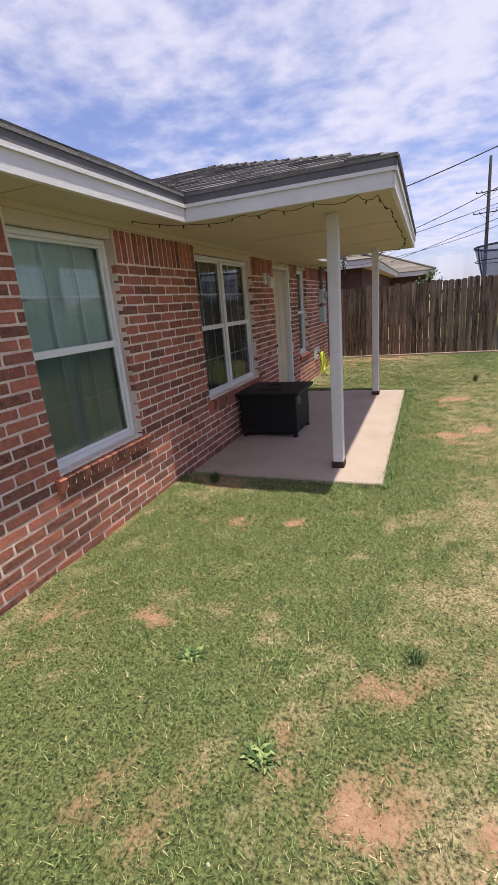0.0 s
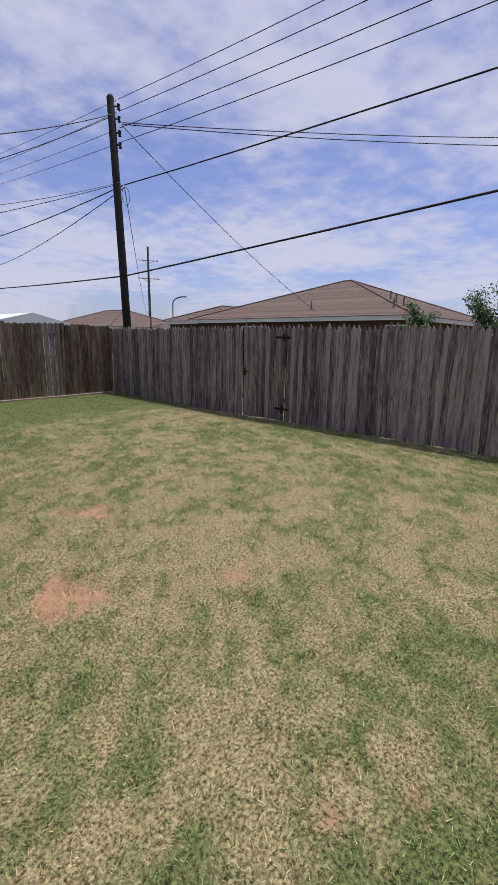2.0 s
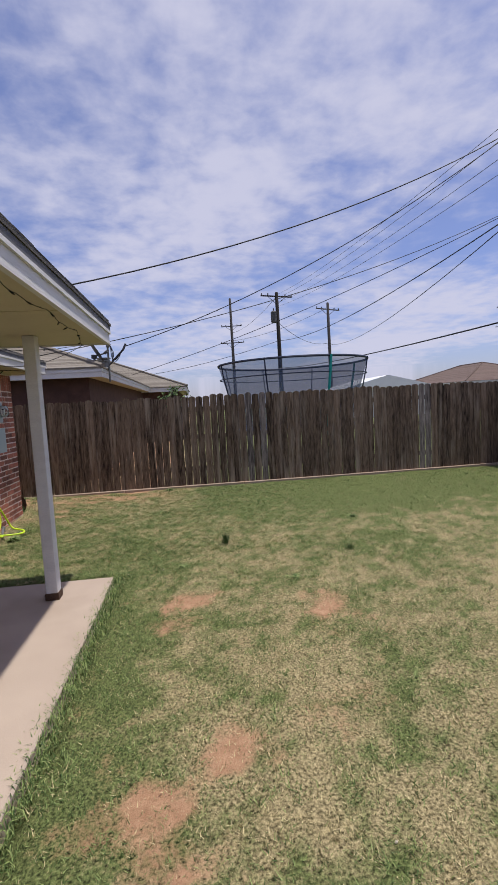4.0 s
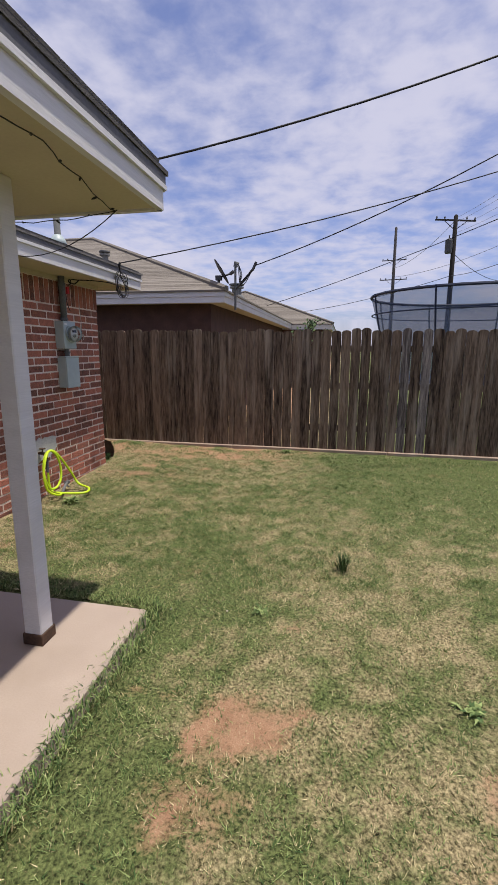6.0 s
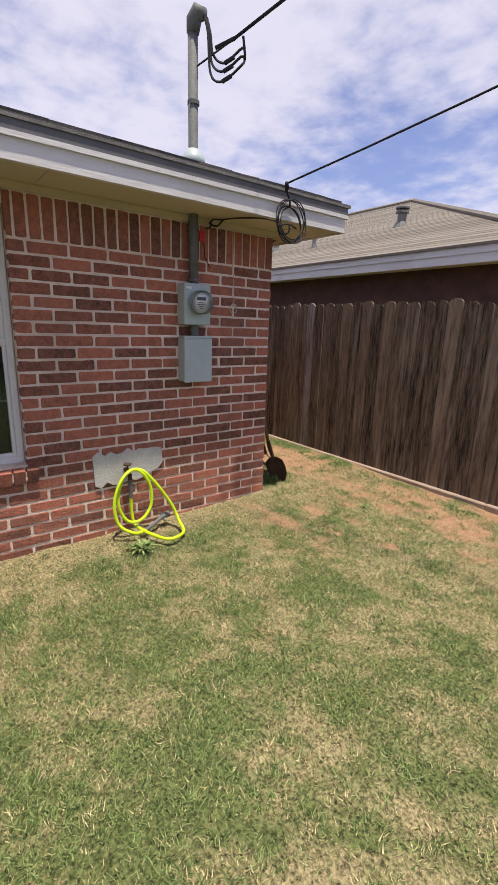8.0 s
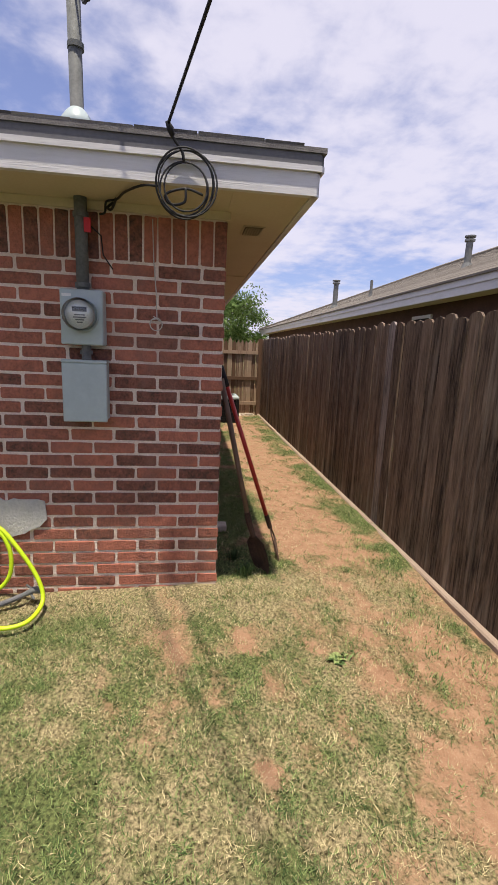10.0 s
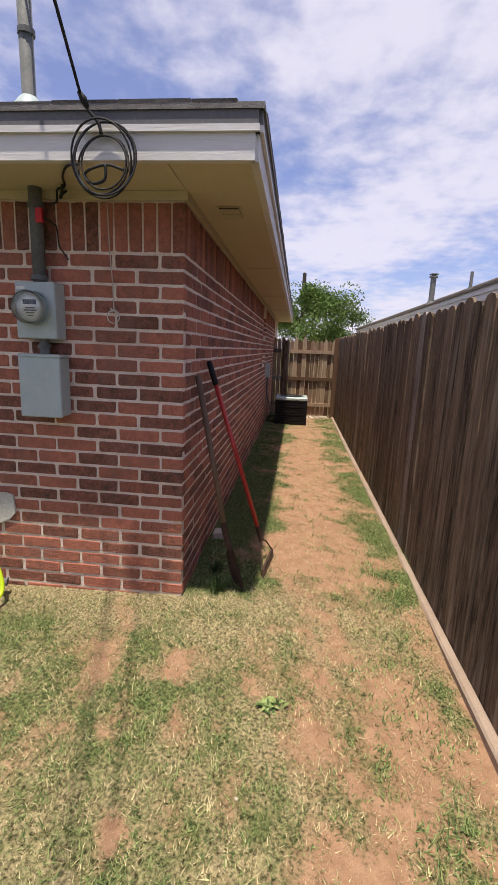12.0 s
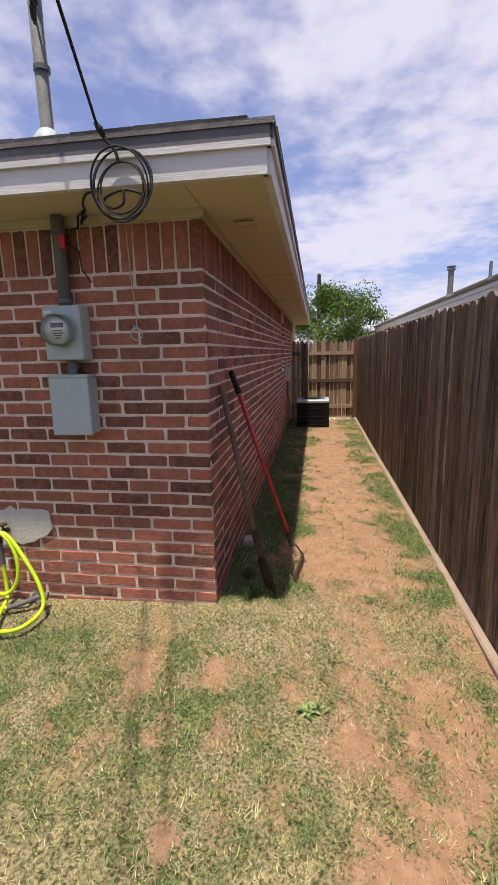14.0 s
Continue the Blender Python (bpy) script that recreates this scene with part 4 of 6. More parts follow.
coil = thing("cable_coil", (-1.64, 10.92, 2.22), "black spare cable wound in a hanging loop at the fascia", "cable")
f = Build()
r = random.Random(4)
for k in range(5):
    ca, ra, off, tilt = Vector((-1.635 + 0.006 * k, 10.92 + r.uniform(-0.012, 0.012), 2.365 + r.uniform(-0.012, 0.012))), 0.118 + r.uniform(-0.03, 0.026), r.uniform(0, 6), r.uniform(-0.25, 0.25)
    f.tube([ca + Vector((tilt * ra * math.sin(t), ra * math.cos(t), ra * 1.1 * math.sin(t))) for t in [off + i * 2 * math.pi / 28 for i in range(28)]], 0.0043, 6, close=True)
f.tube(smooth_path([(-1.63, 10.91, 2.47), (-1.625, 10.90, 2.51), (-1.615, 10.865, 2.55), (-1.60, 10.84, 2.60)], 5), 0.007, 6)
f.tube([(-1.615, 10.86, 2.56), (-1.605, 10.85, 2.585), (-1.595, 10.835, 2.61)], [0.010, 0.016, 0.009], 8)
f.tube(smooth_path([(-1.645, 10.80, 2.36), (-1.70, 10.72, 2.375), (-1.85, 10.62, 2.385), (-1.98, 10.56, 2.385), (-2.02, 10.50, 2.38), (-2.03, 10.49, 2.33), (-2.04, 10.46, 2.32)], 5), 0.006, 6)
f.tube(smooth_path([(-1.96, 10.56, 2.385), (-2.0, 10.53, 2.34), (-2.05, 10.50, 2.36), (-2.06, 10.53, 2.39)], 5), 0.007, 6)
f.tube(smooth_path([(-1.64, 10.92, 2.36), (-1.64, 10.915, 2.30), (-1.65, 10.85, 2.29), (-1.645, 10.83, 2.33), (-1.645, 10.92, 2.36), (-1.65, 11.0, 2.34)], 5), 0.006, 6)
f.done("loop", WIRE, coil, smooth=True)

tw = thing("hanging_twine", (WX + 0.01, 10.75, 1.7), "pale twine hanging down the bricks with a knotted loop", "cord")
f = Build()
f.tube([(WX + 0.012, 10.735, 2.33), (WX + 0.010, 10.742, 2.1), (WX + 0.012, 10.755, 1.95), (WX + 0.012, 10.76, 1.80)], 0.0032, 5)
f.tube([Vector((WX + 0.012, 10.755 + 0.035 * math.cos(t), 1.765 + 0.035 * math.sin(t))) for t in [i * 0.35 for i in range(18)]], 0.0032, 5, close=True)
f.tube([(WX + 0.014, 10.735, 1.79), (WX + 0.018, 10.77, 1.80), (WX + 0.014, 10.78, 1.78), (WX + 0.016, 10.74, 1.81)], 0.004, 5)
f.done("cord", TWINE, tw)

# cement patch, tap and hose
s = Build()
rr = random.Random(8)
up = [(9.55 + i * 0.045, 0.70 + rr.uniform(-0.02, 0.02)) for i in range(13)]
dn = [(10.10 - i * 0.045, 0.46 + 0.10 * max(0, 1 - i / 5) + rr.uniform(-0.02, 0.02)) for i in range(13)]
s.prism([(y, z) for y, z in up + dn], 0.0, 0.012, Matrix(((0, 0, 1, WX + 0.001), (1, 0, 0, 0), (0, 1, 0, 0), (0, 0, 0, 1))))
tagged(s.done("trim_patch", GREY_PATCH), "rough grey cement patch smeared over the bricks", "patch", kind="structure")

tap = thing("garden_tap", (WX + 0.03, 9.79, 0.56), "small brass garden tap on the wall", "tap")
f = Build()
f.tube([(WX, 9.79, 0.56), (WX + 0.07, 9.79, 0.56), (WX + 0.095, 9.79, 0.535), (WX + 0.10, 9.79, 0.50)], 0.016, 8).tube([(WX + 0.055, 9.79, 0.56), (WX + 0.06, 9.79, 0.61)], 0.008, 6)
f.tube([(WX + 0.06, 9.79, 0.605), (WX + 0.06, 9.79, 0.615)], 0.03, 10)
f.done("body", RUST, tap)

hs = thing("garden_hose", (-1.95, 9.85, 0.1), "bright yellow-green garden hose coiled over the tap", "hose")


hx = WX + 0.10
f = Build()
loops = [(hx, 9.79, 0.36), (hx, 9.795, 0.22), (hx + 0.03, 9.81, 0.14), (hx + 0.20, 9.87, 0.115), (hx + 0.32, 9.95, 0.11), (hx + 0.28, 10.08, 0.115), (hx + 0.13, 10.12, 0.15), (hx + 0.08, 10.08, 0.28), (hx + 0.05, 9.96, 0.47), (hx + 0.03, 9.86, 0.575), (hx + 0.02, 9.76, 0.565), (hx + 0.03, 9.69, 0.45), (hx + 0.04, 9.68, 0.32), (hx + 0.05, 9.74, 0.20),
         (hx + 0.06, 9.84, 0.19), (hx + 0.06, 9.92, 0.28), (hx + 0.05, 9.93, 0.42), (hx + 0.04, 9.88, 0.54), (hx + 0.03, 9.80, 0.585), (hx + 0.05, 9.70, 0.52), (hx + 0.06, 9.64, 0.36), (hx + 0.08, 9.66, 0.20), (hx + 0.12, 9.76, 0.125), (hx + 0.10, 9.86, 0.115)]
f.tube(smooth_path(loops), 0.0125, 10)
f.done("tube", HOSE, hs, smooth=True)
f = Build()
f.tube([(hx, 9.79, 0.50), (hx, 9.79, 0.36)], 0.0155, 10).tube([(hx + 0.10, 9.86, 0.115), (hx + 0.07, 9.93, 0.13), (hx + 0.05, 9.98, 0.145)], 0.0155, 10)
f.done_each("sleeve", HOSEGREY, hs)
f = Build()
f.tube([(hx + 0.05, 9.98, 0.145), (hx + 0.035, 10.04, 0.17), (hx + 0.02, 10.09, 0.165)], [0.014, 0.02, 0.026], 10).tube([(hx + 0.04, 10.02, 0.16), (hx + 0.06, 10.05, 0.125)], 0.008, 6).tube([(hx + 0.035, 10.03, 0.18), (hx + 0.03, 10.0, 0.205)], 0.007, 6)
tagged(f.done("nozzle", GALV, hs), "grey pistol spray nozzle")

# shovel and rake leaning on the corner
sh = thing("shovel", (-2.25, 11.45, 0.12), "old long-handled shovel with rusty blade leaning on the brick corner", "shovel")
top_s, neck = Vector((-2.40, 11.165, 1.445)), Vector((-2.30, 11.38, 0.47))
Build().tube([top_s, top_s.lerp(neck, 0.5), neck], [0.019, 0.018, 0.017], 10).done("handle", HANDLE, sh, smooth=True)
tip = Vector((-2.235, 11.50, 0.09))
Build().tube([neck + (top_s - neck) * 0.06, neck, neck.lerp(tip, 0.3)], [0.02, 0.022, 0.018], 10).done("socket", RUST, sh)
ax = (tip - neck).normalized()
sd = Vector((0.80, 0.50, -0.1)); sd = (sd - ax * sd.dot(ax)).normalized()
nn = ax.cross(sd)
f = Build()
p0 = neck.lerp(tip, 0.30)
rows = [(0.0, 0.045), (0.04, 0.095), (0.12, 0.105), (0.20, 0.095), (0.26, 0.06), (0.295, 0.008)]
vs = []
for dd, w in rows:
    for q, u in ((-1, -w), (-0.5, -w * 0.5), (0, 0), (0.5, w * 0.5), (1, w)):
        vs.append(p0 + ax * dd + sd * u - nn * (0.018 * (1 - q * q)))
fs = [(i * 5 + j, i * 5 + j + 1, i * 5 + j + 6, i * 5 + j + 5) for i in range(5) for j in range(4)]
m2 = len(vs)
f.add(vs + [v + nn * 0.003 for v in vs], fs + [tuple(m2 + i for i in q[::-1]) for q in fs])
f.done("blade", RUST, sh)

rk = thing("bow_rake", (-2.6, 11.6, 0.1), "red-handled bow rake with black grip leaning on the wall", "rake")
top_r, low = Vector((-2.69, 11.175, 1.53)), Vector((-2.62, 11.57, 0.37))
ar = (low - top_r).normalized()
Build().tube([top_r + ar * 0.16, low], [0.0165, 0.016], 10).done("handle", RED, rk, smooth=True)
Build().tube([top_r, top_r + ar * 0.02, top_r + ar * 0.16, top_r + ar * 0.17], [0.014, 0.021, 0.021, 0.017], 10).done("grip", BLACK, rk, smooth=True)
f = Build()
head = low + ar * 0.24
head.z = max(head.z, 0.15)
sdr = Vector((0.98, -0.12, 0.0)).normalized()
f.tube([low - ar * 0.02, low + ar * 0.09], 0.019, 10)
f.tube([low + ar * 0.08, low + ar * 0.13 + sdr * 0.10, head + sdr * 0.17], 0.006, 6).tube([low + ar * 0.08, low + ar * 0.13 - sdr * 0.10, head - sdr * 0.17], 0.006, 6)
f.tube([head - sdr * 0.18, head + sdr * 0.18], 0.009, 6)
for i in range(12):
    c = head + sdr * (-0.175 + 0.35 * i / 11)
    f.tube([c, c + Vector((0.02, 0.01, -0.03)), c + Vector((0.03, 0.02, -0.07))], [0.006, 0.005, 0.002], 5)
f.done("head", RUST, rk)
pc = thing("patio_brick", (-3.02, 11.24, 0.05), "loose pale brick lying by the wall foot", "brick")
Build().box(-3.08, -2.97, 11.18, 11.29, 0.05, 0.16).done("block", STONE, pc, bevel=0.008)

# condenser at the end of the alley
ac = thing("air_conditioner", (-9.2, 11.70, 0.05), "dark grey air-conditioning condenser on a concrete pad", "air conditioner")
Build().box(-9.75, -8.75, 11.30, 12.14, -0.02, 0.075).done("pad", CONCRETE, ac, bevel=0.008)
f = Build().box(-9.58, -8.96, 11.40, 12.00, 0.09, 0.60)
f.done("coil", DARKGAP, ac)
f = Build()
for k in range(9):
    z = 0.12 + k * 0.055
    f.box(-8.962, -8.945, 11.43, 11.97, z, z + 0.034).box(-9.54, -9.0, 12.0, 12.015, z, z + 0.034)
for x, y in ((-8.955, 11.40), (-8.955, 12.0), (-9.585, 11.40), (-9.585, 12.0)):
    f.box(x - 0.03, x + 0.03, y - 0.03, y + 0.03, 0.08, 0.61)
for z in (0.30, 0.46):
    f.box(-8.966, -8.935, 11.40, 12.0, z, z + 0.02)
f.done_each("louver", BLACK, ac)
f = Build().box(-9.61, -8.93, 11.37, 12.03, 0.60, 0.665)
tagged(f.done("top", STEEL, ac, bevel=0.015), "pale grey top cover")
f = Build()
for k in range(7):
    rad = 0.06 + k * 0.033
    f.tube([Vector((-9.27 + rad * math.cos(t), 11.70 + rad * math.sin(t), 0.673)) for t in [i * math.pi / 12 for i in range(24)]], 0.004, 4, close=True)
f.done_each("fan_guard", BLACK, ac)
db = thing("disconnect_box", (-8.6, 11.2, 1.2), "grey disconnect box with conduit on the side wall", "electrical box")
Build().box(-8.72, -8.58, NY, NY + 0.09, 1.08, 1.36).done("box", STEEL, db, bevel=0.005)
Build().tube([(-8.65, NY + 0.045, 1.08), (-8.66, NY + 0.05, 0.75), (-8.85, NY + 0.14, 0.35), (-8.97, NY + 0.25, 0.28)], 0.016, 8).done("conduit", HOSEGREY, db)
f = Build().box(-8.35, -7.75, NY - 0.15, NY - 0.09, 1.35, 2.275).box(-8.35, -7.75, NY - 0.09, NY - 0.03, 2.277, CEIL - 0.002)
tagged(f.done("window_side", SOFFIT), "small side window seen edge-on with cream head board", "window", kind="structure")
vt = Build()
vt.box(-2.55, -2.33, 11.27, 11.41, CEIL - 0.007, CEIL - 0.002)
tagged(vt.done("soffit_vent", SOFFIT, bevel=0.003), "flat cream vent frame on the soffit", "vent", kind="structure")
vt = Build()
for k in range(7):                       # tilted louvers over the opening
    y = 11.285 + k * 0.016
    for x0, x1 in ((-2.535, -2.445), (-2.435, -2.345)):
        vt.add([(x0, y, CEIL - 0.019), (x1, y, CEIL - 0.019), (x1, y + 0.013, CEIL - 0.0085), (x0, y + 0.013, CEIL - 0.0085),
                (x0, y + 0.0015, CEIL - 0.019), (x1, y + 0.0015, CEIL - 0.019), (x1, y + 0.0145, CEIL - 0.0085), (x0, y + 0.0145, CEIL - 0.0085)],
               [(0, 1, 2, 3), (7, 6, 5, 4), (0, 4, 5, 1), (1, 5, 6, 2), (2, 6, 7, 3), (3, 7, 4, 0)])
tagged(vt.done("vent_louver", SOFFIT), "cream tilted louvers of the soffit vent", "vent", kind="structure")
# the soffit is not cut here; this sheet paints the opening's shade
tagged(Build().box(-2.537, -2.343, 11.283, 11.397, CEIL - 0.0084, CEIL - 0.0072).done("vent_opening", DARKGAP), "dark sheet behind the vent louvers, standing for a shaded opening", "vent", kind="structure")

# ---- fences ----
FY, FX, EX = 12.695, 7.45, -10.30


def picket_mesh(name, w, h, t, top, mat, seed):
    """One board, dog-eared or pointed, its edges a little uneven."""
    r = random.Random(seed)
    j = lambda k: r.uniform(-k, k)
    if top == "ear":
        prof = [(-w / 2, 0), (w / 2, 0), (w / 2 + j(.002), h * .5), (w / 2, h - 0.03), (w / 2 - 0.022, h - .006), (0, h + .004), (-w / 2 + 0.022, h - .006), (-w / 2, h - 0.03), (-w / 2 + j(.002), h * .5)]
    else:
        prof = [(-w / 2, 0), (w / 2, 0), (w / 2 + j(.002), h * .5), (w / 2, h - 0.075), (w * 0.30, h - 0.055), (0, h), (-w * 0.30, h - 0.055), (-w / 2, h - 0.075), (-w / 2 + j(.002), h * .5)]
    n = len(prof)
    m = bpy.data.meshes.new(name)
    m.from_pydata([(x, y, z) for y in (-t / 2, t / 2) for x, z in prof], [], [tuple(range(n)), tuple(range(2 * n - 1, n - 1, -1))] + [(i, n + i, n + (i + 1) % n, (i + 1) % n) for i in range(n)])
    m.materials.append(mat)
    return m


def place(me_, name, parent, m):
    ob = new(name, me_)
    ob.parent = parent
    ob.matrix_parent_inverse = Matrix.Translation(parent.location).inverted()
    ob.matrix_basis = m
    return ob


def fence(name, label, a, b, pitch, meshes, seed, rails_at, rail_side, mat, skip=(), foot=0.095):
    r = random.Random(seed)
    a, b = Vector((*a, 0)), Vector((*b, 0))
    L = (b - a).length
    d = (b - a) / L
    ang = math.degrees(math.atan2(d.y, d.x))
    e = thing(name, a.lerp(b, 0.5), label, "fence", kind="structure")
    x = pitch / 2
    while x < L:
        p = a + d * x
        if not any(s0 < x < s1 for s0, s1 in skip):
            side = 0.006 * (r.random() < 0.12)
            place(r.choice(meshes), "picket", e, pose(p.x + r.uniform(-.002, .002) + d.y * side, p.y + r.uniform(-.003, .003) - d.x * side, foot + r.uniform(-.012, .012), r.uniform(-.25, .25), r.uniform(-.15, .15), ang + r.uniform(-.8, .8)))
        x += pitch + r.uniform(-0.002, 0.003)
    s_ = Vector((-d.y, d.x, 0)) * rail_side
    for z in rails_at:
        Build().box(0, L, 0.014, 0.052, z - 0.045, z + 0.045, Matrix.Translation(a) @ Matrix(((d.x, s_.x, 0, 0), (d.y, s_.y, 0, 0), (0, 0, 1, 0), (0, 0, 0, 1)))).done("rail", mat, e)
    n = int(L / 2.4)
    for k in range(n + 1):
        p = a + d * (L * k / n) + s_ * 0.09
        Build().box(p.x - .045, p.x + .045, p.y - .045, p.y + .045, -0.1, 1.78).done("post", mat, e)
    return e


EARS = [picket_mesh("picket", 0.138 + 0.002 * (k % 3 - 1), 1.825 + 0.005 * (k - 3), 0.017, "ear", PICKET, k) for k in range(7)]
EARS_PALE = [picket_mesh("picket", 0.120, 1.84, 0.017, "ear", PICKET_GREY, 33)]
POINTS = [picket_mesh("picket", 0.092, 1.85 + 0.012 * (k - 2), 0.018, "point", PICKET_GREY, 20 + k) for k in range(5)]
POINTS_TAN = [picket_mesh("picket", 0.092, 1.80 + 0.015 * (k - 2), 0.018, "point", PICKET_TAN, 40 + k) for k in range(5)]
north = fence("fence_north", "dark weathered dog-eared board fence above a concrete strip", (EX + 0.05, FY), (FX - 0.03, FY), 0.143, EARS * 3 + EARS_PALE, 1, (0.45, 1.1, 1.65), 1, PICKET)
fence("fence_east", "grey weathered picket fence with pointed tops", (FX, FY - 0.01), (FX, 7.72), 0.096, POINTS, 2, (0.45, 1.55), 1, PICKET_GREY, foot=0.03)
fence("fence_east", "grey weathered picket fence with pointed tops", (FX, 6.62), (FX, -4.5), 0.096, POINTS, 3, (0.45, 1.55), 1, PICKET_GREY, foot=0.03)
gate = thing("gate_1", (FX, 7.17, 0.09), "grey picket gate with black strap hinges, shut", "gate", kind="structure")
r = random.Random(6)
y = 7.66
while y > 6.66:
    place(r.choice(POINTS), "picket", gate, pose(FX - 0.006, y, 0.045 + r.uniform(-.01, .01), 0, 0, 90 + r.uniform(-1, 1)))
    y -= 0.0965
for z in (0.45, 1.55):
    Build().box(FX + 0.012, FX + 0.05, 6.65, 7.69, z - .045, z + .045).done("rail", PICKET_GREY, gate)
for y, z in ((6.68, 1.66), (6.68, 0.28)):
    f = Build().box(FX - 0.024, FX - 0.014, y - 0.03, y + 0.03, z - 0.07, z + 0.07).box(FX - 0.026, FX - 0.016, y - 0.16, y + 0.20, z - 0.022, z + 0.022)
    tagged(f.done("hinge", BLACK, gate), "black strap hinge")
f = Build().box(FX - 0.026, FX - 0.014, 7.62, 7.72, 0.94, 0.98).box(FX - 0.024, FX - 0.014, 7.66, 7.69, 0.88, 1.05).tube([(FX - 0.03, 7.58, 0.96), (FX - 0.03, 7.74, 0.96)], 0.009, 6)
tagged(f.done("latch", BLACK, gate), "black gate latch")
# near-black strips cover both slits beside the gate, shade put in as colour
f = Build().box(FX - 0.012, FX + 0.004, 6.60, 6.617, 0.1, 1.86).box(FX - 0.012, FX + 0.004, 7.690, 7.735, 0.1, 1.84)
tagged(f.done("gap", DARKGAP, gate), "dark strip closing the gate's edge, its shade put in as colour")

endf = thing("fence_alley_end", (EX, 11.95, 0.05), "tan weathered fence closing the alley, rails facing inwards", "fence", kind="structure")
y = 11.24
r = random.Random(9)
while y < FY - 0.05:
    place(r.choice(POINTS_TAN), "picket", endf, pose(EX - 0.03, y, 0.10 + r.uniform(-.02, .02), r.uniform(-.6, .6), 0, 90))
    y += 0.097
for z in (0.38, 0.98, 1.60):
    Build().box(EX - 0.018, EX + 0.022, 11.58, 12.66, z - 0.04, z + 0.04).done("rail", PICKET_TAN, endf)
    Build().box(EX - 0.018, EX + 0.022, 11.20, 11.44, z - 0.04, z + 0.04).done("rail", PICKET_GREY, endf)
Build().box(EX - 0.03, EX + 0.06, 11.46, 11.55, 0, 1.82).done("post", PICKET, endf)
Build().box(EX - 0.03, EX + 0.05, 12.60, 12.69, 0, 1.93).done("post", PICKET_TAN, endf)
s = Build()
x = EX
r = random.Random(2)
while x < FX - 0.1:                      # poured strip under the boards, in lengths
    x1 = min(x + 2.4, FX - 0.06)
    o = r.uniform(-0.002, 0.002)
    s.box(x, x1 - 0.003, FY - 0.068 + o, FY - 0.012, -0.08, 0.122 + r.uniform(-0.003, 0.003))
    x = x1
tagged(s.done("kerb", KERB, bevel=0.01), "narrow concrete strip along the fence foot", "kerb", kind="structure")
st = thing("loose_stones", (-10.1, 12.3, 0.05), "few pale stones and a stick by the alley fence", "stones")
f = Build()
for k in range(5):
    c = Vector((-10.05 + r.uniform(-.1, .1), 12.05 + 0.11 * k, 0.09))
    f.box(-0.05, 0.05, -0.04, 0.04, -0.06, 0.04, Matrix.Translation(c) @ Euler((0.2 * k, 0.3, k)).to_matrix().to_4x4())
f.tube([(-10.1, 11.95, 0.13), (-10.0, 12.5, 0.15)], 0.018, 6)
f.done_each("stone", STONE, st, bevel=0.008)


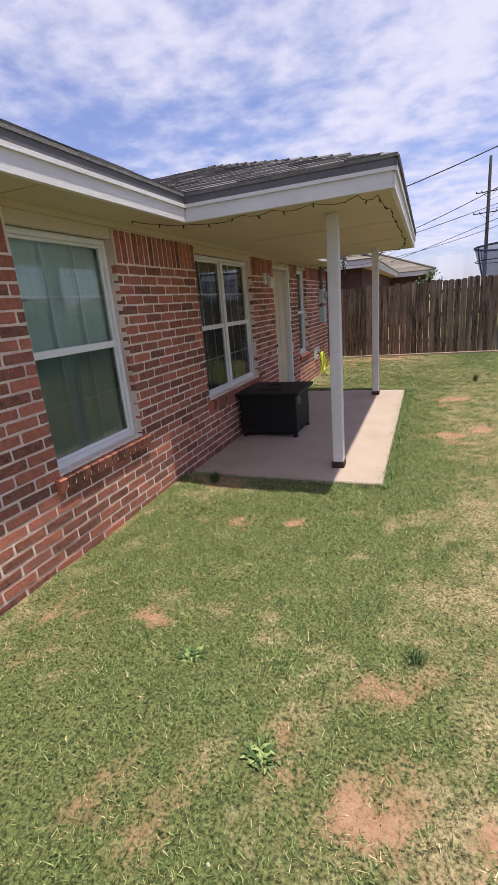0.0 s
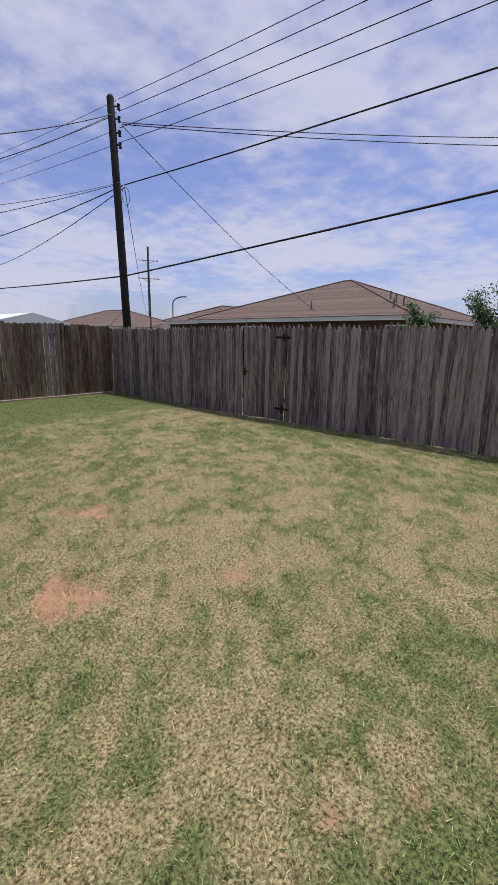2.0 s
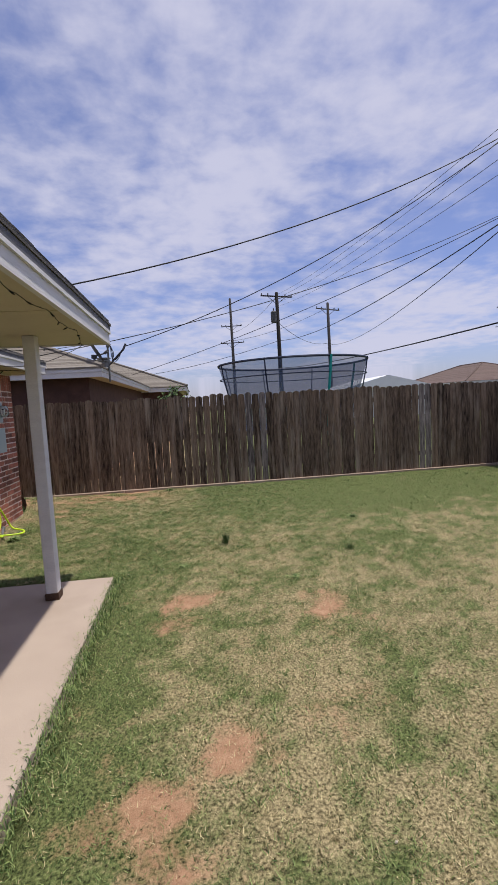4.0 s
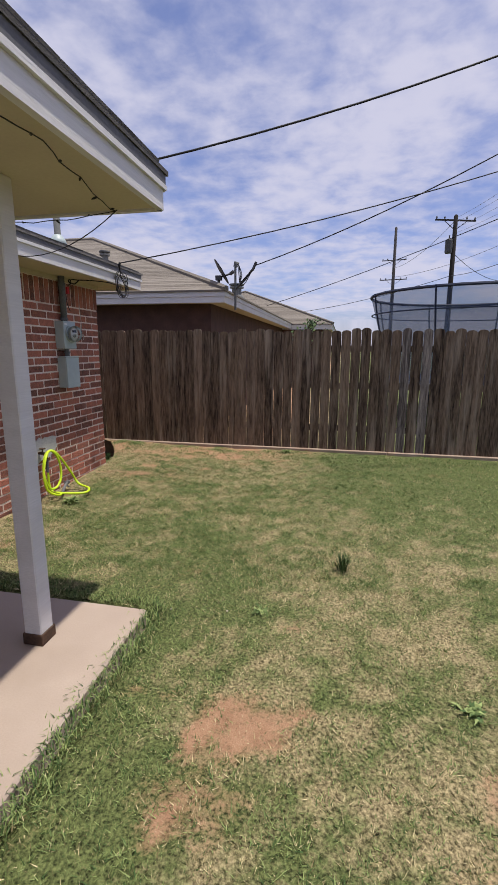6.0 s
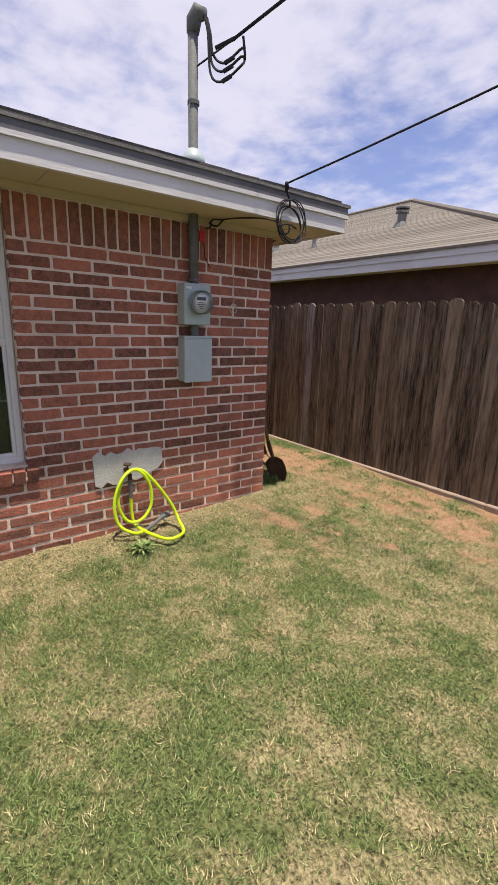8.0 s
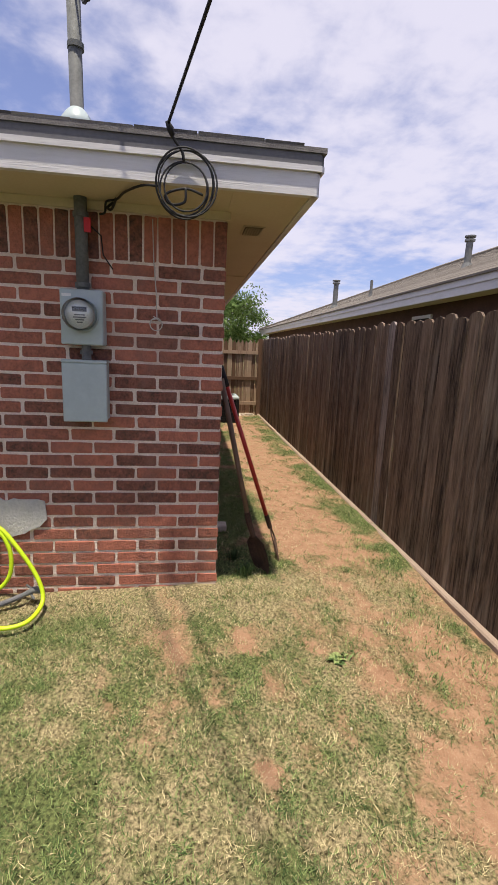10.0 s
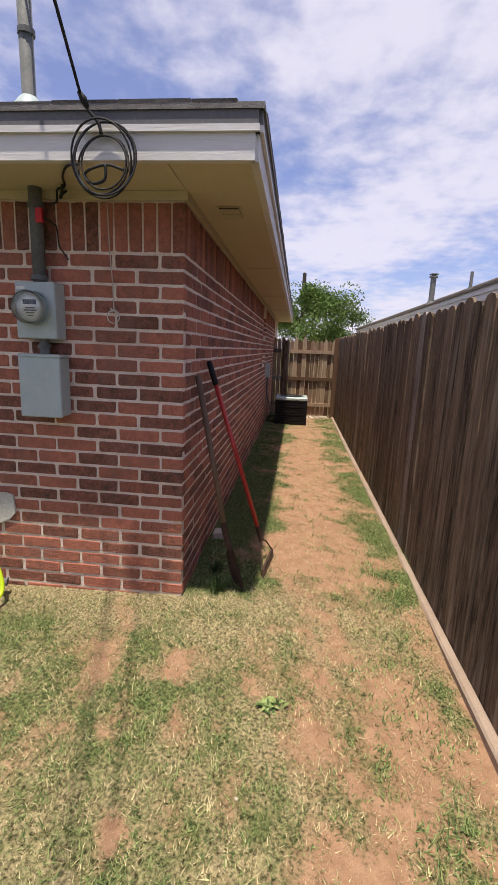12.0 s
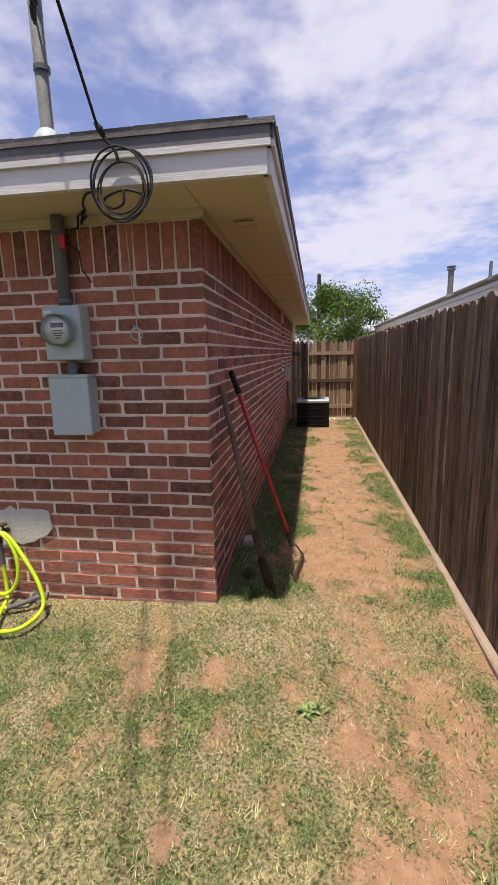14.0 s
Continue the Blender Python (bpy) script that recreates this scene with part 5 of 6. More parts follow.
# ---- neighbouring houses ----
def hip_house(name, label, x0, x1, y0, y1, eave, pitch, wall, roofmat, over=0.4, windows=()):
    """Brick box under a hip roof: walls, fascia, soffit, roof, and windows as (side, from, to, bottom, top)."""
    e = thing(name, ((x0 + x1) / 2, (y0 + y1) / 2, 0), label, "house")
    ax0, ax1, ay0, ay1 = x0 + over, x1 - over, y0 + over, y1 - over
    zb = eave - 0.24
    Build().box(ax0, ax1, ay0, ay1, -0.2, zb + 0.02).done("wall", wall, e)
    f = Build()
    for z0, z1, t in ((zb, zb + 0.12, 0.0), (zb + 0.12, zb + 0.22, 0.02)):
        f.box(x0 - t, x1 + t, y0 - t, y0 + 0.03, z0, z1).box(x0 - t, x1 + t, y1 - 0.03, y1 + t, z0, z1).box(x0 - t, x0 + 0.03, y0 + 0.03, y1 - 0.03, z0, z1).box(x1 - 0.03, x1 + t, y0 + 0.03, y1 - 0.03, z0, z1)
    f.done("fascia", PAINT, e)
    Build().box(x0 + 0.03, x1 - 0.03, y0 + 0.03, y1 - 0.03, zb + 0.022, zb + 0.05).done("soffit", SOFFIT, e)
    w, d = x1 - x0 + 0.1, y1 - y0 + 0.1
    cx, cy, h = (x0 + x1) / 2, (y0 + y1) / 2, min(w, d) / 2
    X0, X1, Y0, Y1, zt = x0 - 0.05, x1 + 0.05, y0 - 0.05, y1 + 0.05, eave + pitch * h
    ra, rb = (Vector((X0 + h, cy, zt)), Vector((X1 - h, cy, zt))) if w >= d else (Vector((cx, Y0 + h, zt)), Vector((cx, Y1 - h, zt)))
    z = eave
    c = [Vector(p) for p in ((X0, Y0, z), (X1, Y0, z), (X1, Y1, z), (X0, Y1, z))]
    low = [p - Vector((0, 0, 0.03)) for p in c]
    f = Build()
    quads = [(c[0], c[1], rb, ra), (c[1], c[2], rb), (c[2], c[3], ra, rb), (c[3], c[0], ra)] if w >= d else [(c[0], c[1], ra), (c[1], c[2], rb, ra), (c[2], c[3], rb), (c[3], c[0], ra, rb)]
    for q in quads:
        # rows of shingle laid as overlapping steps
        a, b = q[0], q[1]
        tl, tr = (q[3], q[2]) if len(q) == 4 else (q[2], q[2])
        n = max(6, int((tl - a).length / 0.2))
        nr = (b - a).cross(tl - a).normalized()
        for k in range(n):
            p0, p1 = a.lerp(tl, k / n), b.lerp(tr, k / n)
            q0, q1 = a.lerp(tl, (k + 1) / n), b.lerp(tr, (k + 1) / n)
            o = nr * 0.003
            f.add([p0 + o, p1 + o, q1, q0, p0 - nr * 0.01, p1 - nr * 0.01], [(0, 1, 2, 3), (4, 5, 1, 0)])
    f.add(low + c, [(3, 2, 1, 0), (0, 1, 5, 4), (1, 2, 6, 5), (2, 3, 7, 6), (3, 0, 4, 7)])
    f.done("roof", roofmat, e)
    f = Build()
    for p, q in ((c[0], ra), (c[3], ra), (c[1], rb if w >= d else ra), (c[2], rb), (ra, rb)) if w >= d else ((c[0], ra), (c[1], ra), (c[2], rb), (c[3], rb), (ra, rb)):
        f.tube([p + Vector((0, 0, 0.02)), q + Vector((0, 0, 0.02))], 0.06, 6)
    f.done("ridge_cap", roofmat, e)
    for side, u0, u1, z0, z1 in windows:
        if side == "s":
            Build().box(u0, u1, ay0 - 0.03, ay0 + 0.02, z0, z1).done("window", PAINT, e)
            Build().box(u0 + 0.06, u1 - 0.06, ay0 - 0.036, ay0 - 0.028, z0 + 0.06, z1 - 0.06).done("window_pane", DARKGAP, e)
        elif side == "w":
            Build().box(ax0 - 0.03, ax0 + 0.02, u0, u1, z0, z1).done("window", PAINT, e)
            Build().box(ax0 - 0.036, ax0 - 0.028, u0 + 0.06, u1 - 0.06, z0 + 0.06, z1 - 0.06).done("window_pane", DARKGAP, e)
        else:
            Build().box(ax1 - 0.02, ax1 + 0.03, u0, u1, z0, z1).done("window", PAINT, e)
            Build().box(ax1 + 0.028, ax1 + 0.036, u0 + 0.06, u1 - 0.06, z0 + 0.06, z1 - 0.06).done("window_pane", DARKGAP, e)
    return e


def vent_pipe(x, y, z, h, rad=0.05, cap=True):
    e = thing("roof_vent", (x, y, z), "galvanised vent pipe standing on a shingle roof", "vent", "roof vents")
    f = Build().tube([(x, y, z - 0.12), (x, y, z + h)], rad, 10)
    if cap:
        f.tube([(x, y, z + h), (x, y, z + h + 0.04)], rad * 1.5, 10).tube([(x, y, z + h + 0.08), (x, y, z + h + 0.11)], rad * 1.6, 10).tube([(x, y, z + h), (x, y, z + h + 0.1)], rad * 0.7, 8)
    f.done("pipe", GALV, e)
    Build().tube([(x, y, z - 0.1), (x, y, z + 0.08)], [rad * 2.2, rad * 1.2], 10).done("flashing", GALV, e)


NB = (-24.0, -1.37, 14.75, 27.5, 2.78)
hip_house("house_north", "brick neighbour house with tan shingle hip roof behind the fence", *NB, 0.40, FARWALL, SHINGLE_TAN, windows=(("s", -7.7, -7.0, 1.6, 2.4),))
for x, dy, h, rad in ((-6.8, 1.5, 0.35, 0.045), (-8.6, 1.9, 0.5, 0.07), (-12.2, 1.3, 0.45, 0.04), (-14.2, 0.9, 0.75, 0.08), (-5.2, 2.4, 0.25, 0.09)):
    vent_pipe(x, NB[2] + dy, NB[4] + 0.40 * dy, h, rad, rad > 0.05)
vent_pipe(-1.95, 18.3, NB[4] + 0.23, 0.25, 0.13)
hip_house("house_far_north", "distant brick house with tan hip roof", -9.5, 0.45, 26.5, 36.5, 2.75, 0.40, FARWALL, SHINGLE_TAN)
hip_house("house_east", "neighbour house with broad brown shingle hip roof", 21.5, 36.5, 10.0, 25.6, 2.85, 0.36, FARWALL, SHINGLE_BROWN, windows=(("w", 10, 11.5, 1.0, 2.4), ("w", 19, 21, 1.0, 2.4)))
for y, dx in ((12.2, 3.0), (11.6, 2.6), (13.0, 4.0), (16.5, 1.3), (11.5, 1.2)):
    vent_pipe(21.5 + dx, y, 2.85 + 0.36 * min(dx, y - 10.0), 0.45, 0.045, False)
hip_house("house_behind_alley", "low neighbour house with brown hip roof beside a larger one", 22.5, 31.5, 23.4, 29.8, 2.85, 0.36, FARWALL, SHINGLE_BROWN)
hip_house("house_far_east", "distant low house with brown hip roof", 30.0, 42.0, 28.5, 41.0, 2.7, 0.36, FARWALL, SHINGLE_BROWN)
hip_house("house_far_corner", "distant low house with dark brown hip roof", 26.0, 37.0, 43.0, 58.0, 2.7, 0.36, FARWALL, SHINGLE_BROWN)
hip_house("house_south_east", "far house with brown roof past the picket fence", 24.0, 34.0, -9.0, 3.0, 2.8, 0.36, FARWALL, SHINGLE_BROWN)
e = thing("metal_shed", (15.0, 42.0, 0), "distant shed with white metal gable roof", "shed")
Build().box(13.5, 20.5, 40, 47, 0, 2.5).done("wall", WINFRAME, e)
Build().prism([(13.0, 2.45), (17.0, 3.45), (21.0, 2.45)], 39.6, 47.4, Matrix(((1, 0, 0, 0), (0, 0, 1, 0), (0, 1, 0, 0), (0, 0, 0, 1)))).done("roof", WHITEMETAL, e)

# dish and mast on the neighbour's eave
dsh = thing("satellite_dish", (-1.55, 15.25, 2.78), "grey satellite dish on a short roof mount", "dish")
dz = 2.83
f = Build().tube([(-1.58, 15.1, dz), (-1.58, 15.1, dz + 0.24)], 0.028, 8).box(-1.66, -1.50, 15.02, 15.18, dz - 0.02, dz + 0.03).box(-1.64, -1.52, 15.05, 15.15, dz + 0.18, dz + 0.27)
f.done("mount", DISH, dsh)
f = Build()
dm = Matrix.Translation((-1.50, 15.1, dz + 0.36)) @ Euler((0, radians(58), radians(17))).to_matrix().to_4x4()
vs, fs = [dm @ Vector((0, 0, -0.04))], []
for k, rad in enumerate((0.09, 0.18, 0.26)):
    vs += [dm @ Vector((rad * 1.05 * math.cos(t), rad * 0.9 * math.sin(t), -0.04 + 0.35 * rad * rad)) for t in [i * math.pi / 12 for i in range(24)]]
fs = [(0, 1 + i, 1 + (i + 1) % 24) for i in range(24)] + [(1 + k * 24 + i, 25 + k * 24 + i, 25 + k * 24 + (i + 1) % 24, 1 + k * 24 + (i + 1) % 24) for k in range(2) for i in range(24)]
f.add(vs + [v - dm.to_3x3() @ Vector((0, 0, 0.012)) for v in vs], fs + [tuple(len(vs) + i for i in q[::-1]) for q in fs])
f.done("reflector", DISH, dsh, smooth=True)
Build().tube([(-1.55, 15.1, dz + 0.24), (-1.30, 15.06, dz + 0.30)], 0.018, 6).tube([(-1.33, 15.06, dz + 0.29), (-1.25, 15.05, dz + 0.34)], 0.035, 8).done("feed_arm", DISH, dsh)
ms = thing("neighbour_service_mast", (-1.32, 15.3, 2.5), "grey service mast with brace and black leads at the neighbour's eave", "mast")
Build().tube([(-1.29, 15.35, 2.45), (-1.29, 15.35, 3.32)], 0.024, 10).tube([(-1.29, 15.35, 3.30), (-1.27, 15.35, 3.38), (-1.22, 15.35, 3.36)], [0.045, 0.055, 0.03], 10).done("pipe", GALV, ms)
Build().tube([(-1.29, 15.35, 2.85), (-0.86, 15.2, 3.25)], 0.022, 6).tube([(-0.90, 15.2, 3.2), (-0.82, 15.2, 3.36)], 0.03, 6).done("brace", DISH, ms)
f = Build()
for k in range(3):
    f.tube(smooth_path([(-1.22, 15.35, 3.34), (-1.15 - 0.03 * k, 15.33, 3.15), (-1.17, 15.3, 3.0 - 0.03 * k), (-1.05, 15.25, 3.08 - 0.05 * k), (-0.88, 15.2, 3.26)], 5), 0.01, 5)
f.done_each("lead", WIRE, ms)


# ---- poles and lines ----
def pole(base, tip, r0, r1, label, mat=POLE, arms=(), tank=None):
    e = thing("utility_pole", (base[0], base[1], 0), label, "pole", "utility poles")
    b, t = Vector(base), Vector(tip)
    Build().tube([Vector((b.x, b.y, -0.3)), b.lerp(t, 0.5), t, t + Vector((0, 0, r1 * 0.6))], [r0, (r0 + r1) / 2, r1, r1 * 0.6], 14).done("shaft", mat, e, smooth=True)
    for z, half_len, dx, dy in arms:
        p = b.lerp(t, z / t.z)
        d = Vector((dx, dy, 0)).normalized()
        f = Build().tube([p - d * half_len, p + d * half_len], 0.075, 4)
        f.tube([p - Vector((0, 0, 0.7)), p + d * half_len * 0.6], 0.03, 4).tube([p - Vector((0, 0, 0.7)), p - d * half_len * 0.6], 0.03, 4)
        f.done("crossarm", mat, e)
        f = Build()
        for k in (-0.95, -0.55, 0.55, 0.95):
            q = p + d * half_len * k
            f.tube([q + Vector((0, 0, 0.05)), q + Vector((0, 0, 0.16)), q + Vector((0, 0, 0.24))], [0.03, 0.07, 0.04], 6)
        f.done_each("insulator", DISH, e)
    if tank:
        q = b.lerp(t, tank / t.z) + Vector((-0.4, -0.2, 0))
        f = Build().tube([q, q + Vector((0, 0, 0.1)), q + Vector((0, 0, 0.95)), q + Vector((0, 0, 1.05))], [0.22, 0.27, 0.27, 0.18], 12).tube([q + Vector((0, 0, 1.0)), q + Vector((0, 0, 1.3))], 0.05, 6)
        tagged(f.done("transformer", DISH, e), "grey transformer can")
    return e


main = pole((8.78, 13.80, 0), PTOP, 0.130, 0.100, "dark creosoted utility pole behind the fence corner")
f = Build()
for z in (7.86, 7.55, 7.20, 6.90):
    f.tube([(8.43, 13.68, z), (8.62, 13.58, z)], 0.022, 6).tube([(8.60, 13.60, z - 0.07), (8.60, 13.60, z), (8.60, 13.60, z + 0.07)], [0.05, 0.03, 0.05], 8)
f.done_each("insulator", WIRE, main)
pole((9.0, 45, 0), (8.9, 45, 11.6), 0.22, 0.15, "distant dark pole with crossarm and transformer", POLE, ((11.3, 1.6, 1, 0.3),), 8.9)
pole((7.0, 70, 0), (6.9, 70, 16.9), 0.26, 0.16, "distant slim pole with two crossarms", POLE_FAR, ((13.0, 1.5, 1, -0.2), (10.6, 1.7, 1, -0.2)))
pole((16.9, 55, 0), (16.8, 55, 12.7), 0.22, 0.15, "distant pole with an angled crossarm", POLE_FAR, ((12.0, 1.8, 1, 0.5),))
pole((60, 82.4, 0), (60, 82.4, 19.6), 0.28, 0.20, "far pale transmission pole", POLE_FAR, ((17.0, 2.0, 1, -0.5), (13.5, 2.2, 1, -0.5)))
pole((24.5, 34.0, 0), (24.5, 34.0, 5.2), 0.06, 0.05, "thin far post beyond the roofs", POLE_FAR)
pole((-30, 11.9, 0), (-30, 11.9, 6.4), 0.16, 0.12, "distant pole behind the alley tree", POLE)
sl_ = thing("street_lamp", (30.0, 37.8, 0), "far street lamp with a curved arm", "street lamp")
Build().tube(smooth_path([(30.0, 37.8, 0), (30.0, 37.8, 4.4), (30.0, 37.6, 5.2), (30.2, 36.9, 5.5), (30.4, 36.2, 5.5)], 4), 0.06, 6).done("pole", POLE_FAR, sl_)


def cable(a, b, sag, rad, mat=WIRE, label="black overhead cable strung between poles", n=18):
    e = Build().tube(sagged(a, b, sag, n), rad, 6).done("overhead_line", mat, smooth=True)
    return tagged(e, label, "cable", "overhead lines")


MASTHOOK, COILHOOK, NBHOOK = hook, Vector((-1.60, 10.84, 2.60)), Vector((-0.85, 15.2, 3.29))
cable((8.40, 13.62, 7.62), MASTHOOK, 0.42, 0.011, label="thick black service drop from pole to mast")
cable((8.55, 13.62, 5.95), COILHOOK, 0.33, 0.0065, label="black telephone drop from pole to eave")
cable((8.35, 13.70, 7.55), NBHOOK, 0.45, 0.010, label="black service drop to the neighbour's mast")
cable((8.5, 13.75, 5.9), (-1.2, 18.9, 2.85), 0.25, 0.008, label="thin drop to the house behind")
for z, z2 in ((8.05, 8.3), (7.75, 7.9), (7.34, 7.5), (6.98, 7.15)):
    cable((8.60, 13.6, z), (8.6, -28, z2), 0.75, 0.009, WIRE_GREY if z > 7.9 else WIRE, "bare line running along the alley")
    cable((8.60, 13.7, z), (8.9, 45, z + 3.4), 0.4, 0.008, WIRE_GREY, "bare line running to the next pole")
cable((8.7, 13.62, 5.92), (8.6, -28, 6.1), 0.45, 0.016, label="black communication cable along the alley")
cable((8.7, 13.7, 5.92), (8.9, 45, 7.3), 0.7, 0.016, label="black communication cable along the alley")
cable((8.75, 13.7, 5.88), (16.8, 55, 8.0), 0.9, 0.014, label="black cable to a distant pole")
cable((8.62, 13.66, 3.42), (8.5, -28, 5.85), 0.15, 0.021, label="heavy low communication cable along the alley")
cable((8.62, 13.66, 3.42), (8.9, 45, 4.8), 0.25, 0.021, label="heavy low communication cable along the alley")
cable((8.68, 13.6, 7.50), (26, -2.0, 8.7), 0.3, 0.012, label="black service cable to a far house")
cable((8.68, 13.6, 7.46), (26, -2.0, 8.4), 0.35, 0.012, label="black service cable to a far house")
cable((8.68, 13.62, 7.45), (21.8, 15.6, 3.2), 0.25, 0.011, label="black drop to the brown-roofed house")
cable((8.9, 45, 11.3), (6.9, 70, 12.0), 0.6, 0.02, WIRE_GREY, "far line between poles")
cable((16.8, 55, 12.2), (6.9, 70, 10.9), 0.6, 0.02, WIRE_GREY, "far line between poles")
cable((8.9, 45, 9.0), (16.8, 55, 8.2), 0.8, 0.02, WIRE, "far line between poles")
cable((8.9, 45, 7.3), (-14, 60, 5.5), 1.0, 0.02, WIRE, "far line between poles")
cable((8.75, 13.7, 5.9), (60, 82.4, 9.0), 3.0, 0.013, WIRE_GREY, "far line between poles")
e = thing("cable_slack_loop", (8.7, 13.5, 5.6), "slack loop of black cable on the pole", "cable")
Build().tube([Vector((8.73, 13.62, 5.62)) + Vector((0.13 * math.cos(t), 0, 0.24 * math.sin(t))) for t in [i * 0.35 for i in range(18)]], 0.008, 5, close=True).done("loop", WIRE, e)

# ---- trampoline behind the fence ----
tr = thing("trampoline", (4.0, 18.0, 0), "round trampoline with dark safety net and teal sleeved poles", "trampoline")
TC, TR = Vector((4.0, 18.0, 0)), 2.38
ring = lambda rad, z, n=40: [TC + Vector((rad * math.cos(i * 2 * math.pi / n), rad * math.sin(i * 2 * math.pi / n), z)) for i in range(n)]
Build().tube(ring(TR * 0.93, 0.9), 0.05, 6, close=True).done("frame", GALV, tr)
f = Build().add(ring(TR * 0.90, 0.9) + ring(TR * 0.90, 0.89), [tuple(range(40)), tuple(range(79, 39, -1))])
f.done("mat", BLUEPAD, tr)
Build().tube(ring(TR, 2.92), 0.035, 6, close=True).tube(ring(TR * 0.985, 2.48), 0.016, 5, close=True).done_each("net_band", BLUEPAD, tr)
f = Build()
a, b = ring(TR * 0.76, 0.9, 48), ring(TR, 2.92, 48)
f.add(a + b, [(i, (i + 1) % 48, 48 + (i + 1) % 48, 48 + i) for i in range(48)])
f.done("net", NET, tr, smooth=True)
for k in range(8):
    t = k * math.pi / 4 + 0.25
    c = Vector((math.cos(t), math.sin(t), 0))
    Build().tube([TC + c * (TR * 0.80), TC + c * (TR * 0.90) + Vector((0, 0, 1.6)), TC + c * (TR * 0.99) + Vector((0, 0, 2.6)), TC + c * TR * 1.01 + Vector((0, 0, 2.95))], 0.035 if k in (6, 0) else 0.02, 6).done("net_pole", TEAL if k in (6, 0) else BLUEPAD, tr)
for k in range(4):
    t = k * math.pi / 2 + 0.4
    c = Vector((math.cos(t), math.sin(t), 0)) * TR * 0.93
    Build().tube([TC + c * 0.95 + Vector((0, 0, 0.9)), TC + c], 0.03, 6).done("leg", GALV, tr)


# ---- trees and shrubs ----
def tree(name, label, at, h, crown, mat, seed, leaves=5200, size=0.16, low=0.35):
    r = random.Random(seed)
    e = thing(name, at, label, "tree" if h > 2.8 else "shrub")
    base = Vector(at)
    f = Build()
    tips = []
    f.tube([base - Vector((0, 0, 0.2)), base + Vector((r.uniform(-.1, .1), r.uniform(-.1, .1), h * low)), base + Vector((0, 0, h * 0.7))], [h * 0.03, h * 0.022, h * 0.01], 8)
    for k in range(16):
        z = h * r.uniform(low * 0.8, 0.8)
        a = r.uniform(0, 6.28)
        ln = crown * r.uniform(0.55, 1.05) * (1.1 - 0.45 * z / h)
        p = base + Vector((0, 0, z))
        q = p + Vector((math.cos(a) * ln * 0.5, math.sin(a) * ln * 0.5, h * 0.10))
        t = p + Vector((math.cos(a) * ln, math.sin(a) * ln, h * r.uniform(0.08, 0.26)))
        f.tube([p, q, t], [h * 0.012, h * 0.007, h * 0.002], 5)
        tips += [(q, ln * 0.28), (t, ln * 0.30), (q.lerp(t, 0.5), ln * 0.26)]
    tips.append((base + Vector((0, 0, h * 0.86)), crown * 0.3))
    f.done("trunk", BARK, e)
    lf = Build()
    for k in range(leaves):
        c, rad = r.choice(tips)
        v = Vector((r.gauss(0, 1), r.gauss(0, 1), r.gauss(0, 0.75)))
        p = c + v.normalized() * rad * r.random() ** 0.5 * 1.35
        a = Vector((r.gauss(0, 1), r.gauss(0, 1), r.gauss(0, 1))).normalized()
        b = a.orthogonal().normalized()
        s = size * r.uniform(0.5, 1.2)
        lf.add([p - a * s * 0.5, p + b * s * 0.28, p + a * s * 0.5, p - b * s * 0.28], [(0, 1, 2, 3)])
    tagged(lf.done("leaves", mat, e), kind="stuff")
    return e


tree("alley_tree", "leafy green tree beyond the alley fence", (-24.0, 11.9, 0), 4.9, 2.6, LEAF, 1, 20000, 0.15, 0.3)
tree("alley_tree", "leafy green tree beyond the alley fence", (-33.0, 14.8, 0), 4.8, 2.6, LEAF, 5, 7000, 0.18, 0.3)
tree("fence_shrub", "bushy green shrub rising above the picket fence", (10.5, 3.75, 0), 3.0, 0.7, LEAF_DARK, 2, 4500, 0.08)
tree("fence_shrub", "bushy green shrub rising above the picket fence", (12.5, 6.1, 0), 2.6, 0.6, LEAF_DARK, 3, 3200, 0.08)
tree("climbing_shrub", "thin shrub with dark leaves behind the board fence", (0.15, 16.2, 0), 2.45, 0.6, LEAF_DARK, 4, 260, 0.10, 0.6)


def weed(x, y, h, n, seed, broad=False):
    r = random.Random(seed)
    z = float(height(x, y))
    e = thing("weed", (x, y, z), "small dark green weed clump in the lawn" if broad else "tall dark grass tuft in the lawn", "weed", "lawn weeds")
    f = Build()
    for k in range(n):
        a, lean = r.uniform(0, 6.28), r.uniform(0.15, 0.75) if not broad else r.uniform(0.7, 1.35)
        d = Vector((math.cos(a), math.sin(a), 0))
        s = d.cross(Vector((0, 0, 1))) * (0.0028 if not broad else 0.008)
        p = Vector((x + r.gauss(0, 0.02), y + r.gauss(0, 0.02), z - 0.005))
        ln = h * r.uniform(0.5, 1.1)
        q = p + d * ln * 0.45 * math.sin(lean) + Vector((0, 0, ln * 0.55 * math.cos(lean * 0.7)))
        t = p + d * ln * math.sin(lean) + Vector((0, 0, ln * math.cos(lean) * 0.9))
        f.add([p - s * 0.5, p + s * 0.5, q + s, q - s, t], [(0, 1, 2, 3), (3, 2, 4)])
    f.done("blade", LEAF_DARK if not broad else GRASS, e)


